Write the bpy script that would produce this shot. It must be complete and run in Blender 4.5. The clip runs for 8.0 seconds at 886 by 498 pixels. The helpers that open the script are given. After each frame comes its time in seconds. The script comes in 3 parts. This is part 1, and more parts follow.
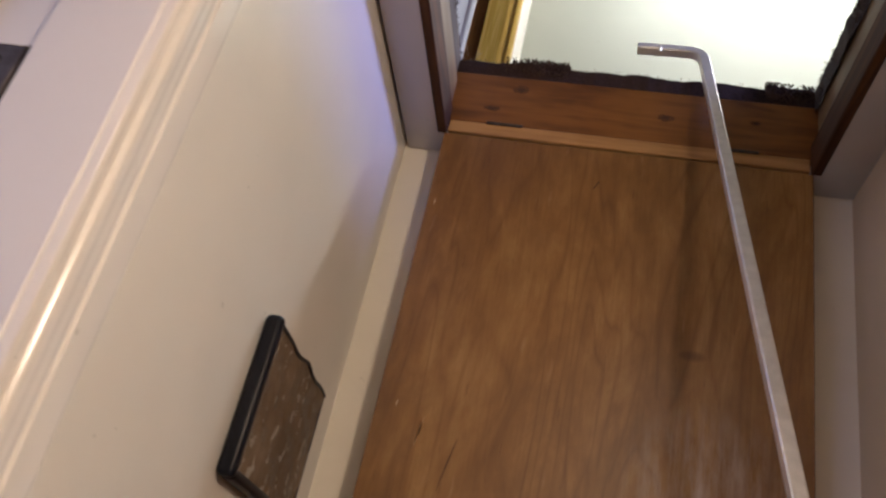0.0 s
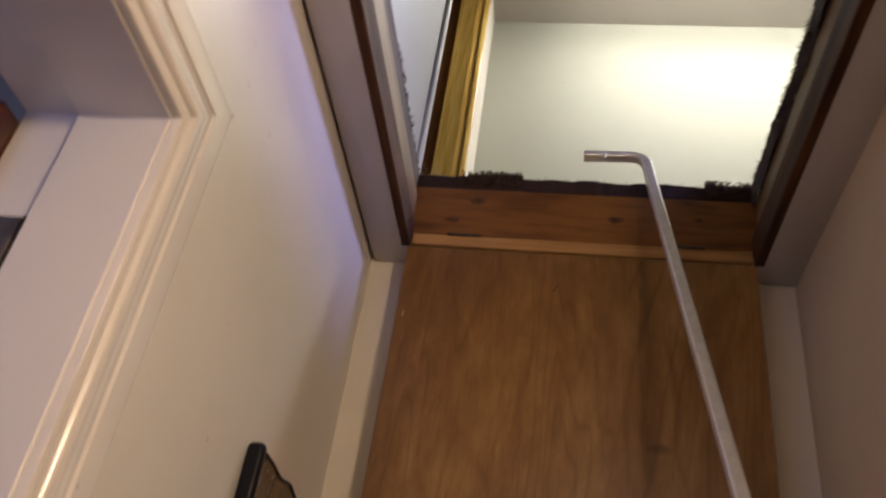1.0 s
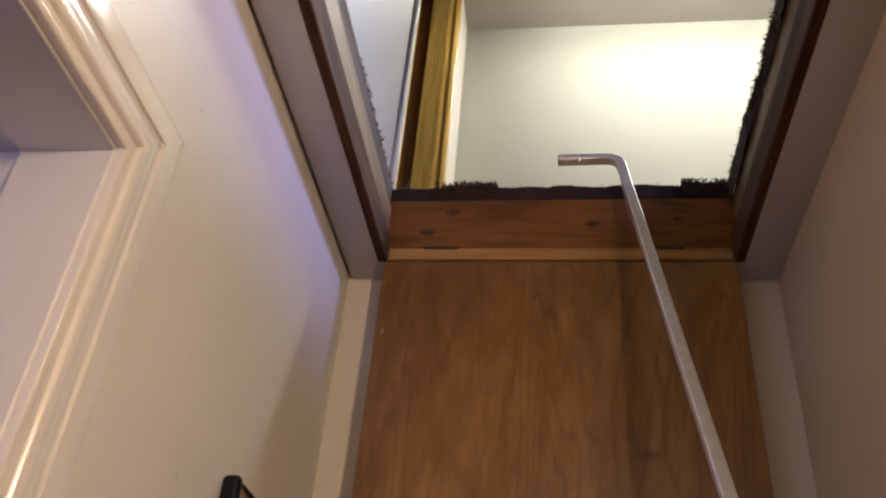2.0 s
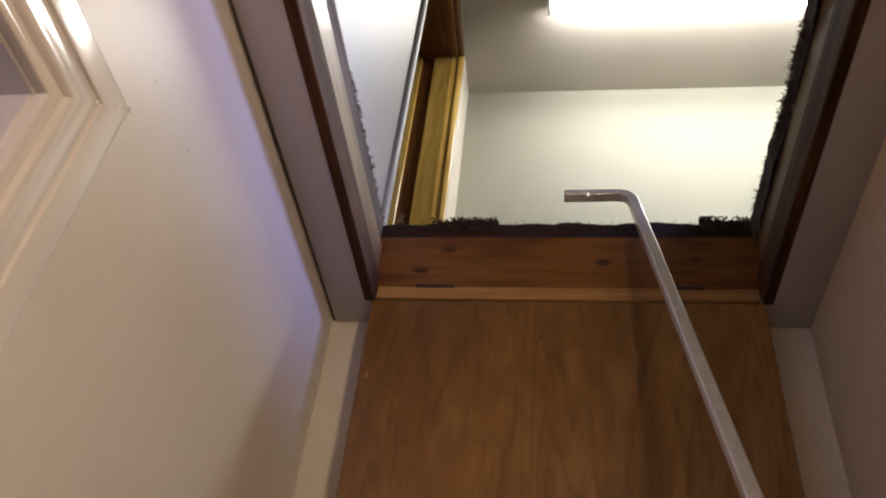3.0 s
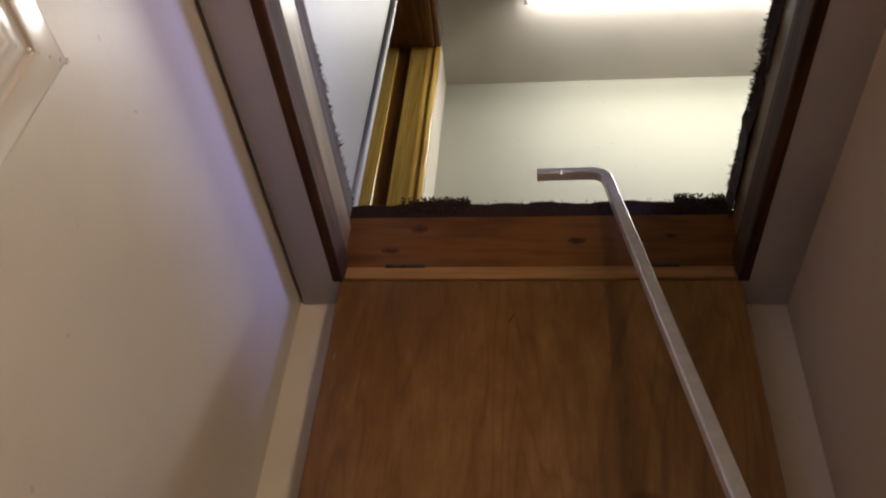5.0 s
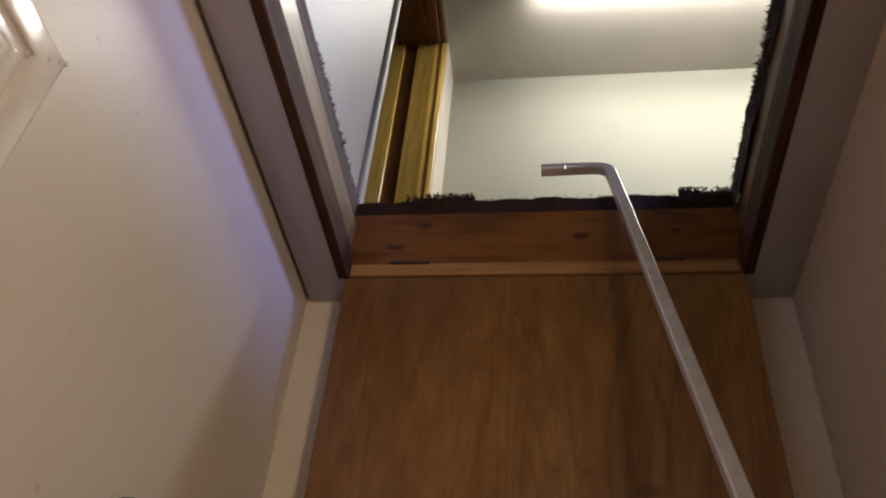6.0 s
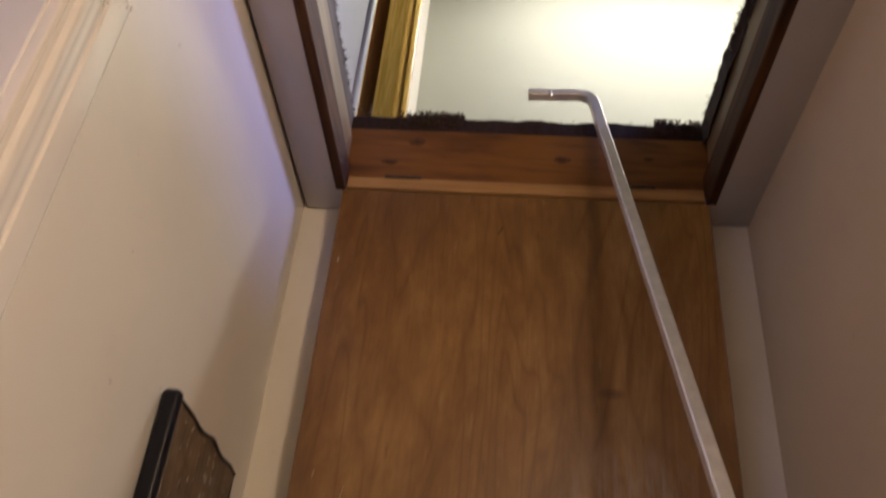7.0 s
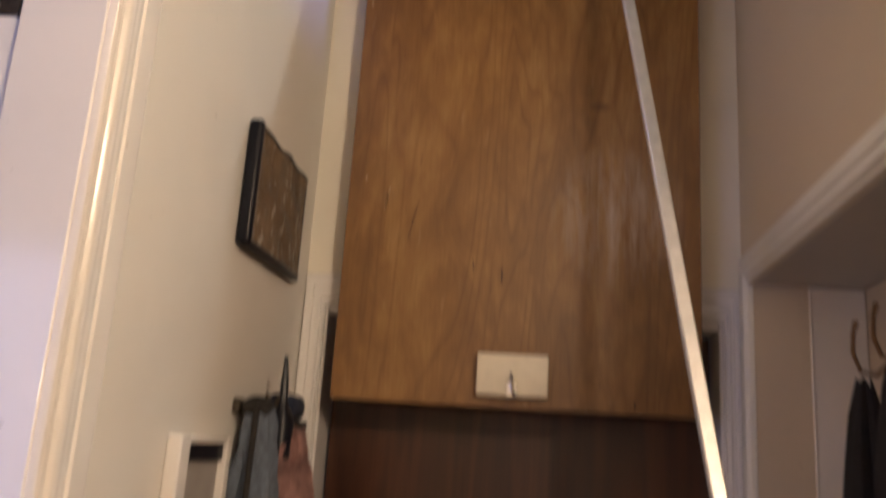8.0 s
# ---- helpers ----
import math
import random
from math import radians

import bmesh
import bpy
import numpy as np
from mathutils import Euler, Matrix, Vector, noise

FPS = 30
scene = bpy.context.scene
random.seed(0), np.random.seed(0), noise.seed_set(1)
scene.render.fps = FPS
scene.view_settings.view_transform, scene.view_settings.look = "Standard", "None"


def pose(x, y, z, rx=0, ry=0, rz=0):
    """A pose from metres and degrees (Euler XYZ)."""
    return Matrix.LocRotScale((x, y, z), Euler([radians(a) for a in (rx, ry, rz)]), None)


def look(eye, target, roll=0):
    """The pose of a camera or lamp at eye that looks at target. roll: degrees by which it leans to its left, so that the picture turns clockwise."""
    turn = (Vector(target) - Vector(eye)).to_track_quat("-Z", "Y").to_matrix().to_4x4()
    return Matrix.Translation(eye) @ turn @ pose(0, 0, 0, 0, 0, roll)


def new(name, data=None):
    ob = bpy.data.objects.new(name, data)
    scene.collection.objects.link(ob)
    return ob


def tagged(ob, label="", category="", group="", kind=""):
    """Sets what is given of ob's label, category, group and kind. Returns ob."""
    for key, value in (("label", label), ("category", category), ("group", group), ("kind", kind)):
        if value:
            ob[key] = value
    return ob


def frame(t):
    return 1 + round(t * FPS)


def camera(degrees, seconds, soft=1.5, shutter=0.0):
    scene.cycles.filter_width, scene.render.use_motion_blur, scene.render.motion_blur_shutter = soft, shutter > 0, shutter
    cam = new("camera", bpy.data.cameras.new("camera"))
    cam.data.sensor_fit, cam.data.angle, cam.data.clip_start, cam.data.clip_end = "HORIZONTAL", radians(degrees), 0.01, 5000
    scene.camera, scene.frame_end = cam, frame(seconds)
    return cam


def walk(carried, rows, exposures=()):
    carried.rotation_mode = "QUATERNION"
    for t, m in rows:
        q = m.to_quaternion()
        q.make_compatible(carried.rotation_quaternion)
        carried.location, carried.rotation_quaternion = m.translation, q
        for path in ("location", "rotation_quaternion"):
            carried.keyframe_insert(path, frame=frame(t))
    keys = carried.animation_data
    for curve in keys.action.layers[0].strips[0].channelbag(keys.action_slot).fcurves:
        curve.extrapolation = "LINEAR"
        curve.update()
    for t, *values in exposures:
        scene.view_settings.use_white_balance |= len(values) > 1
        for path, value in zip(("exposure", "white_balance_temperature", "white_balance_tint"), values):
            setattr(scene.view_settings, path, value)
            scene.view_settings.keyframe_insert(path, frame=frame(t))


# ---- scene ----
cam = camera(56.0, 8.0, soft=2.2, shutter=0.5)
PATH = [
    (0, (-0.036, -1.333, 1.421), (-0.379, 0.405, 2.349), 13.2),
    (0.2, (-0.044, -1.355, 1.415), (-0.412, 0.374, 2.351), 13.1),
    (0.4, (-0.051, -1.357, 1.418), (-0.441, 0.37, 2.349), 13.0),
    (0.5, (-0.052, -1.362, 1.42), (-0.412, 0.359, 2.372), 12.6),
    (0.7, (-0.063, -1.373, 1.428), (-0.379, 0.304, 2.471), 11.4),
    (0.9, (-0.046, -1.39, 1.422), (-0.334, 0.249, 2.531), 10.0),
    (1, (-0.032, -1.414, 1.423), (-0.314, 0.22, 2.542), 8.9),
    (1.2, (-0.001, -1.478, 1.428), (-0.286, 0.186, 2.501), 8.1),
    (2.3, (-0.004, -1.337, 1.449), (-0.24, 0.268, 2.619), 3.9),
    (2.5, (-0.027, -1.296, 1.447), (-0.228, 0.298, 2.638), 4.0),
    (3, (-0.014, -1.204, 1.466), (-0.28, 0.286, 2.773), 6.8),
    (3.5, (-0.005, -1.154, 1.467), (-0.273, 0.317, 2.794), 6.1),
    (4, (0.008, -1.154, 1.466), (-0.207, 0.313, 2.808), 5.4),
    (4.5, (0.004, -1.145, 1.461), (-0.221, 0.344, 2.777), 5.4),
    (4.7, (0.003, -1.146, 1.46), (-0.219, 0.344, 2.776), 5.4),
    (5.8, (0.026, -1.14, 1.46), (-0.236, 0.345, 2.774), 5.5),
    (6, (0.022, -1.147, 1.458), (-0.237, 0.345, 2.765), 5.5),
    (6.5, (0.006, -1.208, 1.447), (-0.2, 0.339, 2.697), 5.4),
    (7, (-0.034, -1.286, 1.423), (-0.177, 0.382, 2.517), 5.4),
    (7.3, (-0.023, -1.336, 1.394), (-0.181, 0.389, 2.394), 5.6),
    (7.5, (0.012, -1.425, 1.376), (-0.145, 0.347, 2.288), 6.1),
    (7.6, (0.019, -1.472, 1.377), (-0.158, 0.344, 2.197), 6.0),
    (7.8, (0.044, -1.537, 1.33), (-0.2, 0.338, 1.981), 4.8),
    (8, (0.052, -1.598, 1.293), (-0.19, 0.329, 1.769), 3.7),
]
EXPOSURES = [(0, 0.86, 5850, 8), (0.5, 0.64, 6200, 9), (1, 0.45, 6500, 10), (2.5, 0.55, 6450, 10), (3, 0.28, 6450, 10), (3.5, -0.02, 6500, 10), (4, 0, 6500, 10), (4.5, 0, 6500, 10), (6, 0, 6500, 10), (6.5, 0.05, 6500, 10), (7, 0.56, 6450, 10), (7.5, 0.87, 6350, 8), (8, 1.08, 6200, 6)]
walk(cam, [(t, look(eye, target, roll)) for t, eye, target, roll in PATH], EXPOSURES)

# ---------------------------------------------------------------- light
world = bpy.data.worlds.new("world")
scene.world = world
world.use_nodes = True
world.node_tree.nodes["Background"].inputs[0].default_value = (0.02, 0.02, 0.025, 1)
world.node_tree.nodes["Background"].inputs[1].default_value = 0.3


def lamp(name, kind, place, watts, colour, size=0.1, size_y=0.1, turn=(0, 0, 0)):
    data = bpy.data.lights.new(name, kind)
    data.energy, data.color = watts, colour
    if kind == "AREA":
        data.shape, data.size, data.size_y = "RECTANGLE", size, size_y
    else:
        data.shadow_soft_size = size
    ob = new(name, data)
    ob.matrix_world = pose(*place, *turn)
    return ob


lamp("landing_tube_light", "AREA", (0.66, 0.605, 4.327), 5.5, (1.0, 0.97, 0.9), 1.12, 0.10)
lamp("landing_window_light", "AREA", (1.70, -0.45, 3.10), 4.2, (0.4, 0.43, 1.0), 0.7, 0.9, (0, 67, 0)).data.spread = radians(54)
lamp("west_window_light", "AREA", (-1.5, -2.55, 1.35), 5.4, (0.47, 0.53, 1.0), 0.9, 1.0, (90, 0, -30))

# ---------------------------------------------------------------- materials


def material(name, rough=0.5, metal=0.0, coat=0.0, coat_rough=0.1):
    m = bpy.data.materials.new(name)
    m.use_nodes = True
    b = m.node_tree.nodes["Principled BSDF"]
    b.inputs["Roughness"].default_value = rough
    b.inputs["Metallic"].default_value = metal
    b.inputs["Coat Weight"].default_value = coat
    b.inputs["Coat Roughness"].default_value = coat_rough
    return m, m.node_tree, b


def node(nt, kind, **values):
    n = nt.nodes.new(kind)
    for k, v in values.items():
        n.inputs[k.replace("_", " ")].default_value = v
    return n


def coords(nt, scale, where="Object", spin=(0, 0, 0)):
    tc = nt.nodes.new("ShaderNodeTexCoord")
    mp = nt.nodes.new("ShaderNodeMapping")
    mp.inputs["Scale"].default_value = scale
    mp.inputs["Rotation"].default_value = spin
    nt.links.new(tc.outputs[where], mp.inputs["Vector"])
    return mp.outputs["Vector"]


def noise_tex(nt, vec, scale, detail=4.0, rough=0.55, distort=0.0):
    n = node(nt, "ShaderNodeTexNoise", Scale=scale, Detail=detail, Roughness=rough, Distortion=distort)
    nt.links.new(vec, n.inputs["Vector"])
    return n.outputs["Fac"]


def ramp(nt, fac, stops):
    r = nt.nodes.new("ShaderNodeValToRGB")
    e = r.color_ramp.elements
    while len(e) < len(stops):
        e.new(0.5)
    for el, (p, c) in zip(e, stops):
        el.position, el.color = p, (*c, 1)
    nt.links.new(fac, r.inputs["Fac"])
    return r.outputs["Color"]


def maths(nt, op, a, b=0.0):
    n = nt.nodes.new("ShaderNodeMath")
    n.operation = op
    for i, v in enumerate((a, b)):
        if isinstance(v, (int, float)):
            n.inputs[i].default_value = v
        else:
            nt.links.new(v, n.inputs[i])
    return n.outputs[0]


def blend(nt, a, b, fac, mode="MIX"):
    n = nt.nodes.new("ShaderNodeMix")
    n.data_type, n.blend_type = "RGBA", mode
    for sock, v in ((n.inputs[0], fac), (n.inputs[6], a), (n.inputs[7], b)):
        if isinstance(v, (int, float)):
            sock.default_value = v
        elif isinstance(v, tuple):
            sock.default_value = (*v, 1)
        else:
            nt.links.new(v, sock)
    return n.outputs[2]


def bump(nt, bsdf, height, strength, distance=0.002):
    n = nt.nodes.new("ShaderNodeBump")
    n.inputs["Strength"].default_value, n.inputs["Distance"].default_value = strength, distance
    nt.links.new(height, n.inputs["Height"])
    nt.links.new(n.outputs["Normal"], bsdf.inputs["Normal"])


def painted(name, colour, rough, stain=0.06, grain=120, depth=0.15, big=3.0):
    """Paint on plaster or wood, with faint stains and roller texture."""
    m, nt, b = material(name, rough)
    v = coords(nt, (1, 1, 1))
    large, fine = noise_tex(nt, v, big, 5), noise_tex(nt, v, grain, 3)
    dark = tuple(c * (1 - stain * 2.2) for c in colour)
    light = tuple(min(1, c * (1 + stain)) for c in colour)
    c = ramp(nt, large, [(0.3, dark), (0.5, colour), (0.75, light)])
    c = blend(nt, c, tuple(x * 0.8 for x in colour), maths(nt, "GREATER_THAN", noise_tex(nt, v, 46, 2), 0.76), "MIX")
    nt.links.new(c, b.inputs["Base Color"])
    nt.links.new(maths(nt, "ADD", maths(nt, "MULTIPLY", large, 0.16), rough - 0.08), b.inputs["Roughness"])
    bump(nt, b, maths(nt, "ADD", fine, maths(nt, "MULTIPLY", large, 2.0)), depth)
    return m


def timber(name, stops, rough, along="z", figure=10.0, fibre=1.0, coat=0.0, wide=5.0, long=0.9):
    """Sawn or peeled wood: contour figure, fine fibres, stains; along is the grain's axis."""
    m, nt, b = material(name, rough, 0, coat, 0.18)
    k = "xyz".index(along)
    s1, s2 = [wide] * 3, [170.0] * 3
    s1[k], s2[k] = long, 5.0
    v1, v2, v3 = coords(nt, s1), coords(nt, s2), coords(nt, (1, 1, 1))
    field = noise_tex(nt, v1, 1.0, 3, 0.5, 0.4)
    rings = maths(nt, "ADD", maths(nt, "MULTIPLY", maths(nt, "SINE", maths(nt, "MULTIPLY", field, figure * 6.28)), 0.5), 0.5)
    fine = noise_tex(nt, v2, 1.0, 4, 0.65)
    patch = noise_tex(nt, v3, 4.0, 4, 0.6)
    mix = maths(nt, "ADD", maths(nt, "MULTIPLY", rings, 0.22), maths(nt, "MULTIPLY", fine, 0.38 * fibre))
    mix = maths(nt, "ADD", mix, maths(nt, "MULTIPLY", patch, 0.42))
    nt.links.new(ramp(nt, mix, stops), b.inputs["Base Color"])
    nt.links.new(maths(nt, "ADD", maths(nt, "MULTIPLY", fine, 0.25), rough - 0.12), b.inputs["Roughness"])
    bump(nt, b, fine, 0.2, 0.001)
    return m


def plain(name, colour, rough, metal=0.0, vary=0.12, scale=30.0, depth=0.1):
    m, nt, b = material(name, rough, metal)
    f = noise_tex(nt, coords(nt, (1, 1, 1)), scale, 5)
    nt.links.new(ramp(nt, f, [(0.25, tuple(c * (1 - vary) for c in colour)), (0.75, tuple(min(1, c * (1 + vary)) for c in colour))]), b.inputs["Base Color"])
    nt.links.new(maths(nt, "ADD", maths(nt, "MULTIPLY", f, 0.2), max(0.02, rough - 0.1)), b.inputs["Roughness"])
    bump(nt, b, f, depth, 0.001)
    return m


M_WALL = painted("cream satin wall paint", (0.735, 0.712, 0.675), 0.37, 0.03)
# Same paint as the west wall; tan tint stands in for dim, warm light.
M_WALL_EAST = painted("satin wall paint tinted for dim light", (0.66, 0.54, 0.39), 0.45, 0.03)
M_WALL_END = painted("white wall paint", (0.79, 0.745, 0.655), 0.45, 0.03)
M_RECESS = painted("warm white recess paint", (0.82, 0.75, 0.66), 0.45, 0.04)
M_GLOSS = painted("white gloss paint", (0.78, 0.76, 0.75), 0.13, 0.025, 60, 0.03)
M_CASING = painted("white gloss casing paint", (0.76, 0.74, 0.73), 0.17, 0.025, 60, 0.05)
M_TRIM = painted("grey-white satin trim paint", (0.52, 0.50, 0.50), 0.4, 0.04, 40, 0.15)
# Landing paints set darker than real, to offset the strong tube light.
M_LANDING = painted("darkened pale cream emulsion", (0.375, 0.367, 0.30), 0.7, 0.02)
M_LANDING_CEILING = painted("darkened off-white ceiling emulsion", (0.49, 0.45, 0.40), 0.8, 0.03)
M_LANDING_WHITE = painted("darkened white eggshell paint", (0.29, 0.278, 0.26), 0.5, 0.03)


def plywood():
    """Rotary-peeled veneer under old varnish: wispy flames, pores and broad stains."""
    m, nt, b = material("varnished plywood", 0.42, 0, 0.3, 0.22)
    bend_field = noise_tex(nt, coords(nt, (2.2, 1, 1.3)), 1.0, 2)
    tc = coords(nt, (1, 1, 1))
    sep = nt.nodes.new("ShaderNodeSeparateXYZ")
    nt.links.new(tc, sep.inputs[0])
    comb = nt.nodes.new("ShaderNodeCombineXYZ")
    nt.links.new(maths(nt, "ADD", maths(nt, "MULTIPLY", sep.outputs[0], 15.0), maths(nt, "MULTIPLY", bend_field, 4.6)), comb.inputs[0])
    nt.links.new(maths(nt, "MULTIPLY", sep.outputs[2], 3.4), comb.inputs[2])
    wisp = noise_tex(nt, comb.outputs[0], 1.0, 7, 0.68, 0.9)
    broad = noise_tex(nt, coords(nt, (3.4, 1, 1.1)), 1.0, 3)
    field = noise_tex(nt, coords(nt, (5.5, 1, 0.8)), 1.0, 2.5, 0.5, 0.5)
    arch = maths(nt, "MULTIPLY", maths(nt, "MULTIPLY", sep.outputs[0], sep.outputs[0]), 2.6)
    rings = maths(nt, "ABSOLUTE", maths(nt, "SINE", maths(nt, "MULTIPLY", maths(nt, "ADD", field, arch), 44.0)))
    line = maths(nt, "POWER", maths(nt, "SUBTRACT", 1.0, rings), 3.0)
    fine = noise_tex(nt, coords(nt, (230, 1, 10)), 1.0, 4, 0.6)
    mottle = noise_tex(nt, coords(nt, (30, 1, 16)), 1.0, 5, 0.65)
    pore = maths(nt, "GREATER_THAN", noise_tex(nt, coords(nt, (150, 1, 11)), 1.0, 2), 0.71)
    mix = maths(nt, "ADD", maths(nt, "MULTIPLY", wisp, 0.32), maths(nt, "ADD", maths(nt, "MULTIPLY", broad, 0.48), maths(nt, "MULTIPLY", fine, 0.12)))
    mix = maths(nt, "ADD", mix, maths(nt, "MULTIPLY", mottle, 0.20))
    mix = maths(nt, "SUBTRACT", mix, maths(nt, "MULTIPLY", maths(nt, "MULTIPLY", line, maths(nt, "POWER", mottle, 2.0)), 0.26))
    c = ramp(nt, mix, [(0.39, (0.122, 0.050, 0.0125)), (0.49, (0.176, 0.080, 0.020)), (0.55, (0.216, 0.103, 0.027)), (0.61, (0.27, 0.138, 0.039)), (0.70, (0.37, 0.205, 0.066))])
    c = blend(nt, c, (0.07, 0.022, 0.008), maths(nt, "MULTIPLY", pore, 0.35))
    # rubbed, hazy patch low down and dry streaks near the west edge
    dx = maths(nt, "MULTIPLY", maths(nt, "SUBTRACT", sep.outputs[0], 0.19), 7.0)
    dz = maths(nt, "MULTIPLY", maths(nt, "SUBTRACT", sep.outputs[2], 1.765), 6.5)
    near = maths(nt, "SUBTRACT", 1.0, maths(nt, "ADD", maths(nt, "MULTIPLY", dx, dx), maths(nt, "MULTIPLY", dz, dz)))
    streak = noise_tex(nt, coords(nt, (46, 1, 7)), 1.0, 5, 0.65)
    scuff = maths(nt, "MULTIPLY", maths(nt, "MAXIMUM", near, 0.0), maths(nt, "MULTIPLY", maths(nt, "MAXIMUM", maths(nt, "SUBTRACT", streak, 0.42), 0.0), 2.6))
    c = blend(nt, c, (0.50, 0.40, 0.32), scuff)
    sx = maths(nt, "MULTIPLY", maths(nt, "SUBTRACT", sep.outputs[0], 0.155), 40.0)
    sz = maths(nt, "MULTIPLY", maths(nt, "SUBTRACT", sep.outputs[2], 1.995), 85.0)
    smudge = maths(nt, "MAXIMUM", maths(nt, "SUBTRACT", 1.0, maths(nt, "ADD", maths(nt, "MULTIPLY", sx, sx), maths(nt, "MULTIPLY", sz, sz))), 0.0)
    c = blend(nt, c, (0.07, 0.024, 0.008), maths(nt, "MULTIPLY", smudge, 0.6))
    rub = maths(nt, "MULTIPLY", maths(nt, "MAXIMUM", maths(nt, "SUBTRACT", noise_tex(nt, coords(nt, (60, 1, 9)), 1.0, 4, 0.6), 0.64), 0.0), 2.2)
    c = blend(nt, c, (0.46, 0.30, 0.16), rub)
    nt.links.new(c, b.inputs["Base Color"])
    nt.links.new(maths(nt, "ADD", maths(nt, "MULTIPLY", wisp, 0.35), 0.24), b.inputs["Roughness"])
    bump(nt, b, maths(nt, "ADD", fine, wisp), 0.22, 0.0012)
    return m


M_PLY = plywood()
M_LINING = timber("aged pine", [(0.28, (0.075, 0.025, 0.006)), (0.46, (0.175, 0.066, 0.012)), (0.6, (0.235, 0.095, 0.018)), (0.78, (0.31, 0.14, 0.03))], 0.42, "x", 2.2, 0.7, 0.1, 22.0, 3.2)
M_STRIP = timber("fresh pine", [(0.28, (0.30, 0.15, 0.048)), (0.5, (0.42, 0.23, 0.08)), (0.72, (0.52, 0.30, 0.115))], 0.5, "x", 4.0, 0.9, 0.0, 20.0, 1.5)
M_SIDE_LOW = timber("brown stained wood", [(0.28, (0.03, 0.012, 0.005)), (0.5, (0.062, 0.026, 0.0095)), (0.72, (0.105, 0.046, 0.016))], 0.75, "y", 5.0, 0.9, 0.0, 16.0, 1.5)
M_SIDE_LOW.node_tree.nodes["Principled BSDF"].inputs["Specular IOR Level"].default_value = 0.2
M_SIDE_UP = timber("pale planed pine", [(0.25, (0.12, 0.072, 0.03)), (0.5, (0.19, 0.12, 0.055)), (0.75, (0.27, 0.18, 0.085))], 0.5, "y", 3.0, 0.8, 0.1, 14.0, 1.5)
M_EDGE = timber("dusty board edge", [(0.25, (0.05, 0.036, 0.026)), (0.5, (0.09, 0.068, 0.05)), (0.75, (0.14, 0.10, 0.075))], 0.8, "y", 3.0, 0.9, 0.0, 20.0, 1.5)
for m in (M_EDGE, M_SIDE_UP):
    m.node_tree.nodes["Principled BSDF"].inputs["Specular IOR Level"].default_value = 0.25
M_PINE = timber("varnished yellow pine", [(0.28, (0.60, 0.34, 0.07)), (0.5, (0.76, 0.49, 0.12)), (0.72, (0.86, 0.60, 0.18))], 0.26, "z", 5.0, 0.8, 0.5, 14.0, 1.0)
# Same pine as the yellow jamb, browned in colour where the frame lies unlit.
M_PINE_SHADE = timber("shade-toned varnished pine", [(0.28, (0.10, 0.035, 0.008)), (0.5, (0.2, 0.075, 0.018)), (0.72, (0.28, 0.12, 0.03))], 0.35, "y", 5.0, 0.8, 0.3, 14.0, 1.0)
M_PINE_BACK = timber("shade-toned varnished pine upright", [(0.28, (0.10, 0.035, 0.008)), (0.5, (0.17, 0.065, 0.015)), (0.72, (0.24, 0.10, 0.025))], 0.35, "z", 4.0, 0.8, 0.3, 20.0, 0.8)
M_DOOR_RED = timber("polished red-brown wood", [(0.28, (0.035, 0.008, 0.0025)), (0.5, (0.09, 0.023, 0.006)), (0.72, (0.15, 0.043, 0.011))], 0.3, "z", 5.0, 0.9, 0.4, 9.0, 0.9)
M_DOOR_DARK = timber("dark mahogany veneer", [(0.28, (0.032, 0.0085, 0.003)), (0.5, (0.055, 0.0155, 0.005)), (0.72, (0.085, 0.026, 0.0085))], 0.4, "z", 4.0, 0.8, 0.2, 12.0, 0.8)
M_CARPET = plain("brown carpet pile", (0.032, 0.016, 0.012), 0.95, 0, 0.5, 160, 0.8)
M_FRINGE = plain("frayed carpet fibre", (0.062, 0.036, 0.024), 0.95, 0, 0.4, 60, 0.3)
M_BLACK = plain("black lacquer", (0.007, 0.008, 0.014), 0.34, 0, 0.3, 60, 0.03)
M_KNOT = plain("dark knot", (0.062, 0.024, 0.010), 0.5, 0, 0.4, 300, 0.1)
M_KNOT_RING = plain("brown knot ring", (0.105, 0.038, 0.010), 0.45, 0, 0.45, 220, 0.1)
M_SCRATCH = plain("pale scratch", (0.55, 0.42, 0.3), 0.6, 0, 0.2, 300, 0.1)
M_IRON = plain("dull steel", (0.30, 0.27, 0.24), 0.38, 0.9, 0.35, 90, 0.2)
M_HINGE = plain("oily brown steel", (0.075, 0.058, 0.04), 0.42, 0.6, 0.6, 120, 0.3)
M_BRONZE = plain("bronze wire", (0.22, 0.13, 0.07), 0.4, 0.7, 0.3, 90, 0.1)
M_DARK_IRON = plain("tarnished brass", (0.10, 0.085, 0.07), 0.42, 0.85, 0.5, 90, 0.2)
M_ALU = plain("worn bright aluminium", (0.88, 0.87, 0.84), 0.32, 0.55, 0.1, 60, 0.03)
M_CHROME = plain("bright chrome", (0.85, 0.85, 0.86), 0.12, 1.0, 0.08, 60, 0.05)
M_IVORY = plain("ivory painted wood", (0.68, 0.61, 0.47), 0.45, 0, 0.06, 50, 0.1)
M_FLOOR = timber("oak floor", [(0.28, (0.12, 0.06, 0.03)), (0.5, (0.2, 0.11, 0.055)), (0.72, (0.28, 0.16, 0.08))], 0.45, "y", 6.0, 0.9, 0.1, 12.0, 1.0)
M_COAT = plain("black wool", (0.02, 0.018, 0.018), 0.95, 0, 0.4, 200, 0.5)
